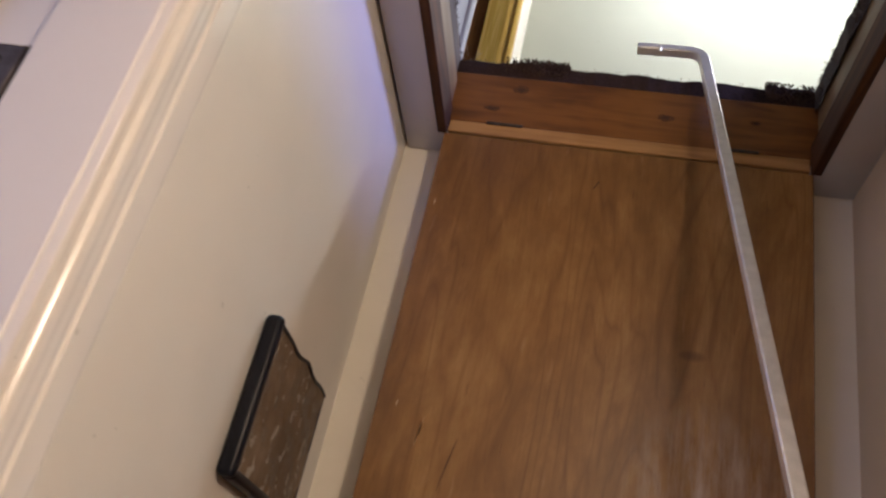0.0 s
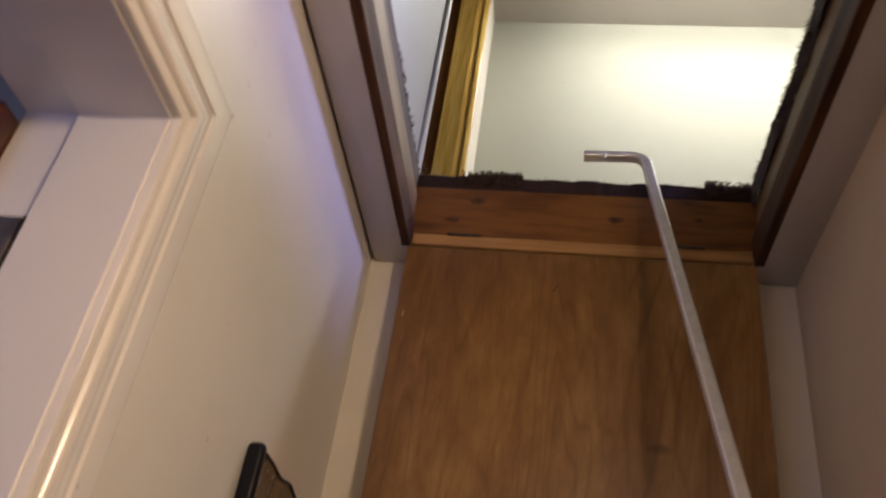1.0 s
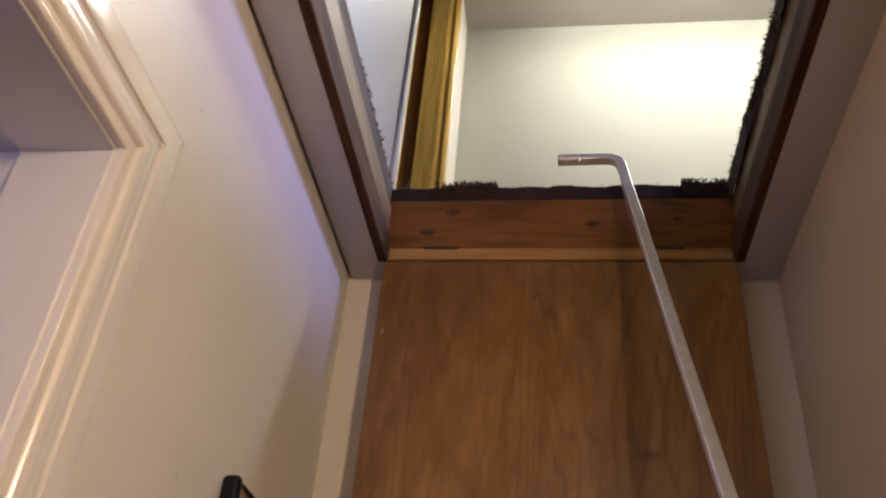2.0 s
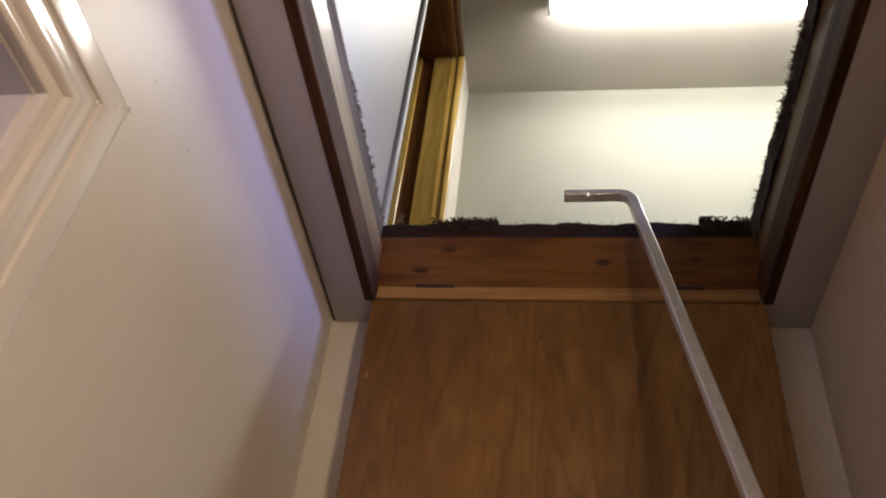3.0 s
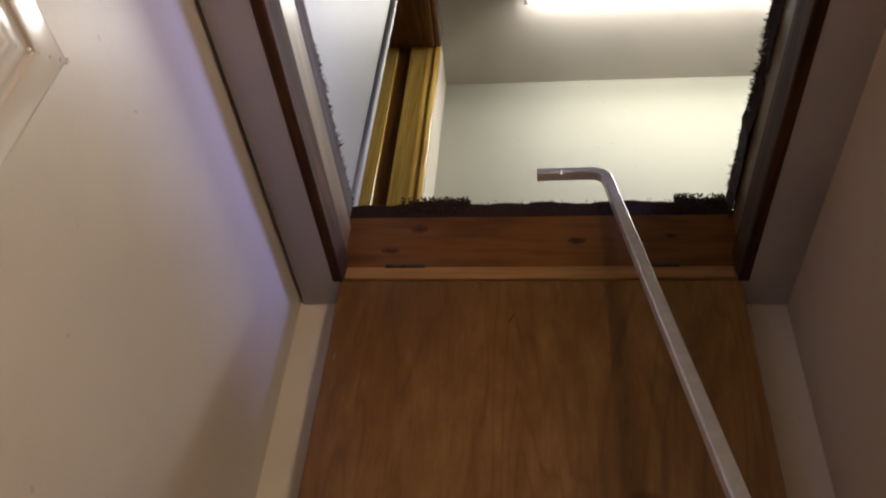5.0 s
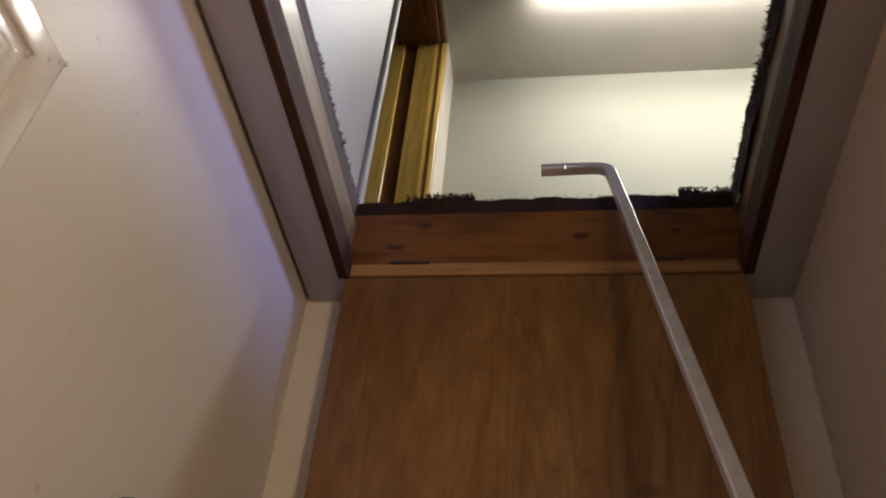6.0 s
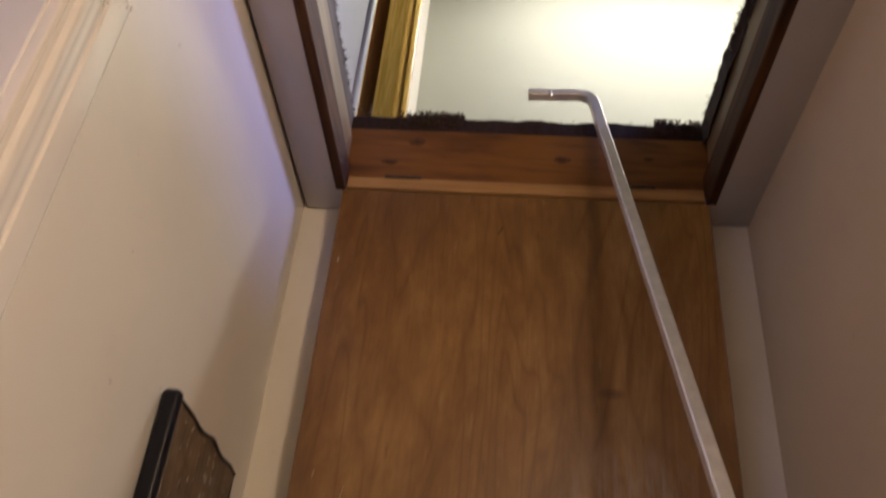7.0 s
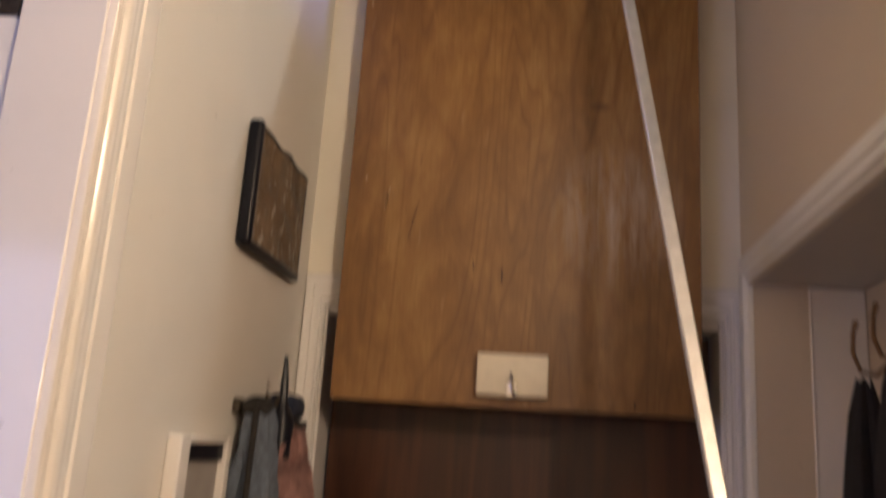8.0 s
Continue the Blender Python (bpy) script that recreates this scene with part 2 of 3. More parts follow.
M_DENIM = plain("slate blue cloth", (0.11, 0.135, 0.18), 0.9, 0, 0.35, 90, 0.5)
M_ROSE = plain("dusty rose printed cloth", (0.22, 0.12, 0.11), 0.9, 0, 0.85, 26, 0.5)
M_GREY = plain("grey card", (0.36, 0.34, 0.33), 0.7, 0, 0.1, 20, 0.1)
# Rooms past the doorways: wall colour darkened so they read as unlit.
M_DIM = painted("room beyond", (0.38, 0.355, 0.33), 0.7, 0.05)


def glow(name, colour, strength):
    m, nt, b = material(name, 0.4)
    b.inputs["Base Color"].default_value = (0.9, 0.9, 0.9, 1)
    b.inputs["Emission Color"].default_value = (*colour, 1)
    b.inputs["Emission Strength"].default_value = strength
    return m


M_TUBE = glow("lit diffuser", (1.0, 0.985, 0.93), 25.0)
M_GLOBE = glow("lit opal globe", (1.0, 0.735, 0.505), 80.0)


def picture_glass():
    """Glossy print under wrinkled film; brown reflection and pale glints painted in."""
    m, nt, b = material("wrinkled glossy print", 0.2, 0, 0.8, 0.06)
    v = coords(nt, (1, 1, 1))
    f = noise_tex(nt, coords(nt, (1, 60, 9), spin=(0.5, 0, 0)), 1.0, 5, 0.6, 0.6)
    g = noise_tex(nt, v, 9, 4)
    c = ramp(nt, g, [(0.3, (0.25, 0.165, 0.10)), (0.55, (0.37, 0.265, 0.175)), (0.8, (0.5, 0.39, 0.28))])
    # Pale specks painted as glints on the film.
    glint = maths(nt, "GREATER_THAN", maths(nt, "MULTIPLY", f, noise_tex(nt, v, 55, 3)), 0.335)
    nt.links.new(blend(nt, c, (0.75, 0.68, 0.58), maths(nt, "MULTIPLY", glint, 0.75)), b.inputs["Base Color"])
    bump(nt, b, maths(nt, "ADD", f, g), 0.6, 0.005)
    return m


M_PRINT = picture_glass()
M_BLACK.node_tree.nodes["Principled BSDF"].inputs["Specular IOR Level"].default_value = 0.2

# ---------------------------------------------------------------- mesh helpers


def add_box(bm, lo, hi, bevel=0.0, seg=1):
    made = bmesh.ops.create_cube(bm, size=1.0)
    vs = made["verts"]
    for v in vs:
        v.co = Vector([lo[i] + (v.co[i] + 0.5) * (hi[i] - lo[i]) for i in range(3)])
    if bevel:
        es = list({e for v in vs for e in v.link_edges})
        bmesh.ops.bevel(bm, geom=es, offset=bevel, segments=seg, profile=0.5, affect="EDGES")
    return bm


def boxes(*pairs, bevel=0.0, seg=1):
    bm = bmesh.new()
    for lo, hi in pairs:
        add_box(bm, lo, hi, bevel, seg)
    return bm


def finish(name, bm, mat, smooth=False):
    bmesh.ops.recalc_face_normals(bm, faces=bm.faces)
    me = bpy.data.meshes.new(name)
    bm.to_mesh(me)
    bm.free()
    me.materials.append(mat)
    if smooth:
        for p in me.polygons:
            p.use_smooth = True
        me.set_sharp_from_angle(angle=radians(38))
    return new(name, me)


def part(name, bm, mat, parent, label="", smooth=True):
    ob = finish(name, bm, mat, smooth)
    ob.parent = parent
    ob.matrix_parent_inverse = parent.matrix_world.inverted()
    if label:
        ob["label"] = label
    return ob


def thing(name, label, category, at=(0, 0, 0), group=""):
    ob = new(name)
    ob.empty_display_size = 0.05
    ob.matrix_world = Matrix.Translation(at)
    return tagged(ob, label, category, group)


def setting(name, bm, mat, label, category, smooth=False):
    return tagged(finish(name, bm, mat, smooth), label, category, kind="structure")


def tube(bm, pts, radius, sides=10, square=False):
    """A bar swept through pts; square bars have four slightly chamfered sides."""
    pts = [Vector(p) for p in pts]
    rings, up = [], None
    for i, p in enumerate(pts):
        d = (pts[min(i + 1, len(pts) - 1)] - pts[max(i - 1, 0)]).normalized()
        if up is None:
            up = d.orthogonal().normalized() if not square else (Vector((0, 1, 0)) - d * d.y).normalized()
        up = (up - d * up.dot(d)).normalized()
        side = d.cross(up)
        r = radius[i] if isinstance(radius, (list, tuple)) else radius
        if square:
            c = r * 0.78
            offs = [(r, c), (c, r), (-c, r), (-r, c), (-r, -c), (-c, -r), (c, -r), (r, -c)]
        else:
            offs = [(r * math.cos(a), r * math.sin(a)) for a in (2 * math.pi * k / sides for k in range(sides))]
        rings.append([bm.verts.new(p + up * a + side * b) for a, b in offs])
    n = len(rings[0])
    for a, b in zip(rings, rings[1:]):
        for k in range(n):
            bm.faces.new((a[k], a[(k + 1) % n], b[(k + 1) % n], b[k]))
    bm.faces.new(rings[0][::-1])
    bm.faces.new(rings[-1])
    return bm


CASING = [(0, 0), (0, 0.010), (0.0015, 0.0125), (0.004, 0.0135), (0.0065, 0.0125), (0.008, 0.009), (0.012, 0.0085), (0.016, 0.0095), (0.018, 0.013),
          (0.0205, 0.0155), (0.024, 0.016), (0.028, 0.0155), (0.033, 0.0128), (0.039, 0.0113), (0.047, 0.0108), (0.0495, 0.0088), (0.052, 0.0088), (0.0535, 0.0118),
          (0.057, 0.0122), (0.080, 0.0122), (0.0832, 0.0112), (0.085, 0.009), (0.085, 0)]


def casing(corners, outward, out_dirs, width=0.085):
    """A moulded door casing: the profile swept round the corners, mitred. outward: off the wall; out_dirs: away from the opening at each corner."""
    bm = bmesh.new()
    k = width / 0.085
    rings = []
    for c, o in zip(corners, out_dirs):
        rings.append([bm.verts.new(Vector(c) + Vector(o) * (u * k) + Vector(outward) * h) for u, h in CASING])
    for a, b in zip(rings, rings[1:]):
        for i in range(len(CASING) - 1):
            bm.faces.new((a[i], a[i + 1], b[i + 1], b[i]))
    return bm


# ---------------------------------------------------------------- hall: shell
WX, EX, NY, SY, CZ = -0.44, 0.44, 0.068, -4.2, 2.413
JY, HEAD = -0.812, 1.979          # west doorway: far jamb, head
setting("floor", boxes(((-2.6, SY, -0.12), (1.6, 0.6, 0.0))), M_FLOOR, "brown oak boarded hall floor", "floor")
setting("wall_west", boxes(((WX - 0.16, JY + 0.025, 0), (WX, NY, CZ)), ((WX - 0.16, -1.625, HEAD + 0.025), (WX, JY + 0.025, CZ)),
                           ((WX - 0.16, SY, 0), (WX, -1.625, CZ))), M_WALL, "cream satin-painted hall wall with a doorway", "wall")
RH, RD = 1.635, 0.20              # east recess: head height, depth
# Jog south of y -1.0 is unseen, added to block the lamp from this wall.
setting("wall_east", boxes(((EX, -1.10, 0), (EX + 0.10, -1.0, CZ)), ((EX + 0.10, -1.20, 0), (1.5, -1.101, CZ)), ((1.5, SY, 0), (1.6, -1.10, CZ)), ((EX, -1.0, RH + 0.012), (EX + 0.10, NY, CZ)),
                           ((EX, -0.02, 0), (EX + 0.10, NY, RH + 0.012)),
                           ((EX + RD, -1.1, 0), (EX + RD + 0.06, 0.06, RH + 0.1)), ((EX + 0.10, -1.1, 0), (EX + RD, -1.0, RH + 0.1))),
        M_WALL_EAST, "hall wall with a low coat recess, tinted tan for dim light", "wall")
DH = 1.58                         # north door: head height
setting("wall_north", boxes(((WX - 0.16, NY, 0), (-0.41, NY + 0.12, DH + 0.02)), ((0.418, NY, 0), (EX + 0.10, NY + 0.12, DH + 0.02)),
                            ((WX - 0.16, NY, DH + 0.02), (EX + 0.10, NY + 0.12, CZ + 0.12))), M_WALL_END, "white painted wall over a low door", "wall")
setting("wall_south", boxes(((WX - 0.16, SY - 0.1, 0), (1.6, SY, CZ))), M_WALL, "cream painted hall wall", "wall")
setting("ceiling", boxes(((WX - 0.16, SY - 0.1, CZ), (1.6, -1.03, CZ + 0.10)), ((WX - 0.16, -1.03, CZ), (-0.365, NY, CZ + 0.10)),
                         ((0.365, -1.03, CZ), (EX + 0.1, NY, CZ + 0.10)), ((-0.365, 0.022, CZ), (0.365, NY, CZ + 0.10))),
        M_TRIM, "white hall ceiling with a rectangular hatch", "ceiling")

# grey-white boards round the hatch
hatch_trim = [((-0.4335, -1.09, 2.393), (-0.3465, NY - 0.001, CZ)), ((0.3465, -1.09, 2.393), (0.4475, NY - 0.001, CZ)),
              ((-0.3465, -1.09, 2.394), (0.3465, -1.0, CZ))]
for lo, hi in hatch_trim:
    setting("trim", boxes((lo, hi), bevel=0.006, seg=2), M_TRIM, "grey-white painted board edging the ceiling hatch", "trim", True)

# ---------------------------------------------------------------- hatch lining
lining = thing("hatch_lining", "pine board lining of the ceiling hatch, brown below and pale above", "hatch frame", (0, 0, 2.4))
part("end_board", boxes(((-0.364, 0.0, 2.428), (0.364, 0.02, 2.554)), bevel=0.002), M_LINING, lining, "knotty aged pine board")
part("end_strip", boxes(((-0.3445, -0.003, 2.399), (0.3445, 0.02, 2.4275)), bevel=0.002), M_STRIP, lining, "pale fresh pine strip")
part("near_board", boxes(((-0.345, -1.02, 2.399), (0.345, -1.0, 2.546)), bevel=0.002), M_LINING, lining)
for s in (-1, 1):
    a, b = sorted((s * 0.345, s * 0.365))
    top, mid = (2.456, 2.53) if s < 0 else (2.458, 2.553)
    part("lower_board", boxes(((a, -1.0, 2.392), (b, -0.0005, top)), bevel=0.0025), M_SIDE_LOW, lining, "brown stained lower board")
    a, b = sorted((s * (0.350 if s < 0 else 0.3585), s * 0.367))
    part("upper_board", boxes(((a, -1.0, top + 0.0005), (b, -0.0005, mid)), bevel=0.002), M_SIDE_UP, lining, "pale planed pine board")
part("edge_board", boxes(((-0.3668, -1.0, 2.5305), (-0.3555, -0.0005, 2.594)), bevel=0.002), M_EDGE, lining, "dusty grey-brown edge of the floor boards")


def disc(centre, rx, rz, y, sides=12, seed=1):
    rng = random.Random(seed)
    bm = bmesh.new()
    vs = []
    for k in range(sides):
        a = 2 * math.pi * k / sides
        q = 1 + rng.uniform(-0.25, 0.25)
        vs.append(bm.verts.new((centre[0] + rx * q * math.cos(a), y, centre[1] + rz * q * math.sin(a))))
    f = bm.faces.new(vs)
    bmesh.ops.extrude_face_region(bm, geom=[f])
    for v in vs:
        v.co.y -= 0.0008
    return bm


for i, (x, z, rx, rz) in enumerate([(-0.216, 2.522, 0.010, 0.006), (0.075, 2.490, 0.010, 0.005), (-0.267, 2.468, 0.013, 0.004), (0.245, 2.5, 0.007, 0.003)]):
    knot = part("knot", disc((x, z), rx * 1.5, rz * 1.7, 0.0004, 16, seed=i + 5), M_KNOT_RING, lining, "brown knot in the pine")
    part("heart", disc((x, z), rx * 0.75, rz * 0.85, -0.0002, seed=i), M_KNOT, knot, "dark heart of the knot")

# ---------------------------------------------------------------- hatch door, hanging open
PW, PT, PB = 0.350, 2.393, 1.383
hatch = thing("hatch_door", "varnished brown plywood hatch door hanging open from its hinges", "hatch door", (0, 0, PT))
part("panel", boxes(((-PW, -0.004, PB), (PW, 0.014, PT)), bevel=0.0015), M_PLY, hatch, "orange-brown plywood with a flame grain")
for x in (-0.235, 0.215):
    bm = boxes(((x - 0.036, -0.0062, 2.4235), (x + 0.036, -0.0032, 2.4305)), bevel=0.0008)
    part("hinge", bm, M_DARK_IRON, hatch, "dark steel hinge")
block = part("latch_block", boxes(((-0.067, -0.030, 1.404), (0.067, -0.0042, 1.482)), bevel=0.004, seg=2), M_IVORY, hatch, "ivory painted wooden block")
bm = boxes(((-0.011, -0.0325, 1.402), (0.010, -0.0298, 1.428)), bevel=0.001)
tube(bm, [(-0.002, -0.030, 1.438), (-0.001, -0.039, 1.444), (0.0, -0.045, 1.436), (0.001, -0.045, 1.418), (0.004, -0.041, 1.409), (0.008, -0.034, 1.406)], 0.0035, 8)
part("catch", bm, M_CHROME, block, "bright steel catch")


def sliver(x, z, length, width, lean, seed):
    rng = random.Random(seed)
    bm = bmesh.new()
    n = 7
    left, right = [], []
    for k in range(n):
        f = k / (n - 1)
        w = width * math.sin(math.pi * (0.08 + 0.84 * f)) * rng.uniform(0.6, 1.1)
        cx = x + lean * (f - 0.5) + rng.uniform(-1, 1) * width * 0.5
        cz = z + length * (f - 0.5)
        left.append(bm.verts.new((cx - w, -0.0043, cz)))
        right.append(bm.verts.new((cx + w, -0.0043, cz)))
    for k in range(n - 1):
        bm.faces.new((left[k], left[k + 1], right[k + 1], right[k]))
    bmesh.ops.solidify(bm, geom=bm.faces[:], thickness=0.0004)
    return bm


for i, (x, z, l, w, lean) in enumerate([(-0.212, 1.745, 0.09, 0.0013, 0.018), (-0.029, 1.638, 0.034, 0.0019, 0.0), (-0.086, 1.655, 0.03, 0.0012, -0.002),
                                        (-0.04, 2.31, 0.02, 0.002, 0.01), (0.228, 1.40, 0.012, 0.003, 0.0)]):
    part("crack", sliver(x, z, l, w, lean, i), M_KNOT, hatch, "dark crack in the veneer")
for i, (x, z, l, w, lean) in enumerate([(-0.268, 1.79, 0.05, 0.001, 0.008), (-0.335, 2.23, 0.014, 0.0014, 0.002), (-0.315, 1.83, 0.012, 0.001, 0.002)]):
    part("scratch", sliver(x, z, l, w, lean, i + 20), M_SCRATCH, hatch, "pale scratch in the varnish")

# ---------------------------------------------------------------- north door, low, behind the hatch door
door = thing("door_1", "low dark mahogany door, closed, in white frame", "door", (0, NY, 0))
door["kind"] = "structure"
part("leaf", boxes(((-0.380, NY + 0.075, 0.008), (0.390, NY + 0.113, DH - 0.026)), bevel=0.002), M_DOOR_DARK, door, "dark mahogany veneered leaf")
for x in (-0.20, 0.20):
    for z0, z1 in ((0.12, 0.72), (0.86, 1.16)):
        part("panel", boxes(((x - 0.13, NY + 0.069, z0), (x + 0.13, NY + 0.0748, z1)), bevel=0.004), M_DOOR_DARK, door)
part("knob", tube(bmesh.new(), [(0.31, NY + 0.0745, 0.95), (0.31, NY + 0.045, 0.95), (0.31, NY + 0.037, 0.95), (0.31, NY + 0.017, 0.95)], [0.011, 0.011, 0.024, 0.018], 16), M_DARK_IRON, door, "small brass knob")
for s in (-1, 1):
    a, b = ((-0.4095, -0.386), (0.395, 0.4175))[s > 0]
    part("jamb", boxes(((a, NY - 0.002, 0), (b, NY + 0.12, DH)), bevel=0.002), M_GLOSS, door)
part("head", boxes(((-0.3855, NY - 0.002, DH - 0.022), (0.3945, NY + 0.12, DH - 0.0005)), bevel=0.002), M_GLOSS, door)
part("casing", casing([(-0.391, NY, 0), (-0.391, NY, DH - 0.006), (0.401, NY, DH - 0.006), (0.401, NY, 0)], (0, -1, 0), [(-1, 0, 0), (-1, 0, 1.45), (0.78, 0, 1.45), (0.78, 0, 0)], 0.046), M_GLOSS, door, "white moulded casing")

# ---------------------------------------------------------------- west doorway and room
WJ = WX - 0.16
frame_w = thing("door_2", "white glossy moulded door frame with an open red-brown door", "door", (WX, JY, 0))
frame_w["kind"] = "structure"
part("casing", casing([(WX, JY + 0.003, 0), (WX, JY + 0.003, HEAD + 0.003), (WX, -1.603, HEAD + 0.003), (WX, -1.603, 0)], (1, 0, 0),
                      [(0, 1, 0), (0, 1, 1), (0, -1, 1), (0, -1, 0)], 0.096), M_CASING, frame_w, "white gloss moulded casing")
for i, (f, r) in enumerate([(0.42, 0.0016), (0.55, 0.0022), (0.66, 0.0014), (0.78, 0.0020), (0.90, 0.0026), (0.98, 0.0024)]):
    bm = bmesh.new()
    bmesh.ops.create_icosphere(bm, subdivisions=2, radius=r)
    for v in bm.verts:
        v.co = Vector((WX + 0.0118 + v.co.x * 0.6, JY + 0.003 + 0.096 * f + v.co.y, HEAD + 0.003 + 0.096 * f + v.co.z * (1.2 + 0.5 * (i % 2))))
    part("paint_drip", bm, M_GLOSS, frame_w)
part("jamb", boxes(((WX - 0.102, JY, 0), (WX + 0.001, JY + 0.024, HEAD)), ((WJ - 0.012, JY + 0.010, 0), (WX - 0.102, JY + 0.024, HEAD + 0.01)), bevel=0.0015), M_GLOSS, frame_w)
part("jamb", boxes(((WJ - 0.012, -1.624, 0), (WX + 0.001, -1.60, HEAD)), bevel=0.0015), M_GLOSS, frame_w)
part("head", boxes(((WX - 0.102, -1.60, HEAD), (WX + 0.001, JY + 0.024, HEAD + 0.024)), ((WJ - 0.012, -1.60, HEAD + 0.010), (WX - 0.102, JY + 0.024, HEAD + 0.024)), bevel=0.0015), M_GLOSS, frame_w)
leaf = part("leaf", boxes(((-1.31, JY - 0.022, 0.01), (WJ - 0.012, JY + 0.016, HEAD - 0.004)), bevel=0.003, seg=2), M_DOOR_RED, frame_w, "open polished red-brown door")
part("inset", boxes(((-1.2, JY - 0.027, 1.15), (-0.70, JY - 0.0222, 1.88)), bevel=0.006), M_DOOR_RED, leaf)
for z in (1.797, 0.25):
    h = part("hinge", boxes(((WJ + 0.006, JY + 0.0072, z - 0.052), (WX - 0.111, JY + 0.0098, z + 0.052)), bevel=0.0006), M_HINGE, frame_w, "oily steel butt hinge")
    part("rebate_edge", boxes(((WX - 0.111, JY + 0.0080, z - 0.054), (WX - 0.1095, JY + 0.0099, z + 0.054))), M_COAT, h)
    part("bare_patch", boxes(((WJ + 0.014, JY + 0.0066, z - 0.006), (WX - 0.1125, JY + 0.0071, z + 0.050)), bevel=0.0002), M_IRON, h, "paint-flecked bare steel")
    for k in range(5):
        za = z - 0.052 + k * 0.0208
        part("knuckle", tube(bmesh.new(), [(WJ - 0.002, JY + 0.003, za + 0.0006), (WJ - 0.002, JY + 0.003, za + 0.0202)], 0.0068 if k % 2 else 0.0064, 10), M_HINGE, h)
    for dx, dz in ((0.026, 0.034), (0.022, 0.012), (0.026, -0.018), (0.022, -0.040)):
        part("screw", tube(bmesh.new(), [(WJ + dx, JY + 0.0072, z + dz), (WJ + dx, JY + 0.0058, z + dz), (WJ + dx, JY + 0.0052, z + dz)], [0.0052, 0.0048, 0.003], 10), M_DARK_IRON if dz > 0 else M_IRON, h)
    part("leaf_plate", boxes(((WJ - 0.0118, JY - 0.021, z - 0.052), (WJ - 0.0085, JY + 0.012, z + 0.052)), bevel=0.0006), M_HINGE, h)
    for dy, dz in ((0.012, 0.036), (0.024, 0.013), (0.012, -0.013), (0.024, -0.036)):
        part("screw", tube(bmesh.new(), [(WJ - 0.0085, JY + 0.012 - dy, z + dz), (WJ - 0.0072, JY + 0.012 - dy, z + dz)], 0.0046, 10), M_IRON, h)
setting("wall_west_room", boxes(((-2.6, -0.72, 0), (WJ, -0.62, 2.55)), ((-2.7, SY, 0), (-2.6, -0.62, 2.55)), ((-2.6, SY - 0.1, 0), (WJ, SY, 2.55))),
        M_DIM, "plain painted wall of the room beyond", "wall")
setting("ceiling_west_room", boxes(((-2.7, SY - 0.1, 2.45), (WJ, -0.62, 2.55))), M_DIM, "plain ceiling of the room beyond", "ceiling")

# ---------------------------------------------------------------- east recess
recess = thing("recess_lining", "white painted wooden lining of a coat recess", "recess", (EX, -0.5, 0))
part("casing", casing([(EX, -0.022, 0), (EX, -0.022, RH), (EX, -0.998, RH), (EX, -0.998, 0)], (-1, 0, 0), [(0, 1, 0), (0, 1, 1), (0, -1, 1), (0, -1, 0)], 0.062), M_WALL_END, recess, "cream painted moulded casing")
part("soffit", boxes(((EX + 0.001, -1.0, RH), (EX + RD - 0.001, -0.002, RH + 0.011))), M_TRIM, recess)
for i in range(2):
    x0 = EX + 0.003 + i * 0.098
    part("board", boxes(((x0, -0.0195, 0), (x0 + 0.0976, -0.006, RH - 0.001)), bevel=0.001), M_RECESS, recess, "white tongued board")
part("bead", tube(bmesh.new(), [(EX + 0.101, -0.0192, 0), (EX + 0.101, -0.0192, RH - 0.002)], 0.003, 8), M_RECESS, recess)
part("backing", boxes(((EX + 0.10, -0.006, 0), (EX + RD, 0.05, RH + 0.05))), M_TRIM, recess)


def coat_hook(y, z):
    h = thing("coat_hook", "bronze wire coat hook screwed to the recess wall", "hook", (EX + RD, y, z), "coat hooks in the recess")
    x = EX + RD
    part("plate", boxes(((x - 0.004, y - 0.010, z - 0.02), (x - 0.0002, y + 0.010, z + 0.02)), bevel=0.001), M_BRONZE, h)
    part("prong", tube(bmesh.new(), [(x - 0.004, y, z - 0.01), (x - 0.03, y, z - 0.035), (x - 0.055, y, z - 0.03), (x - 0.066, y, z), (x - 0.064, y, z + 0.035), (x - 0.058, y, z + 0.055)],
                       [0.004, 0.004, 0.004, 0.0038, 0.0038, 0.005], 8), M_BRONZE, h)
    return h


for y, z in ((-0.125, 1.50), (-0.215, 1.515), (-0.34, 1.51)):
    coat_hook(y, z)


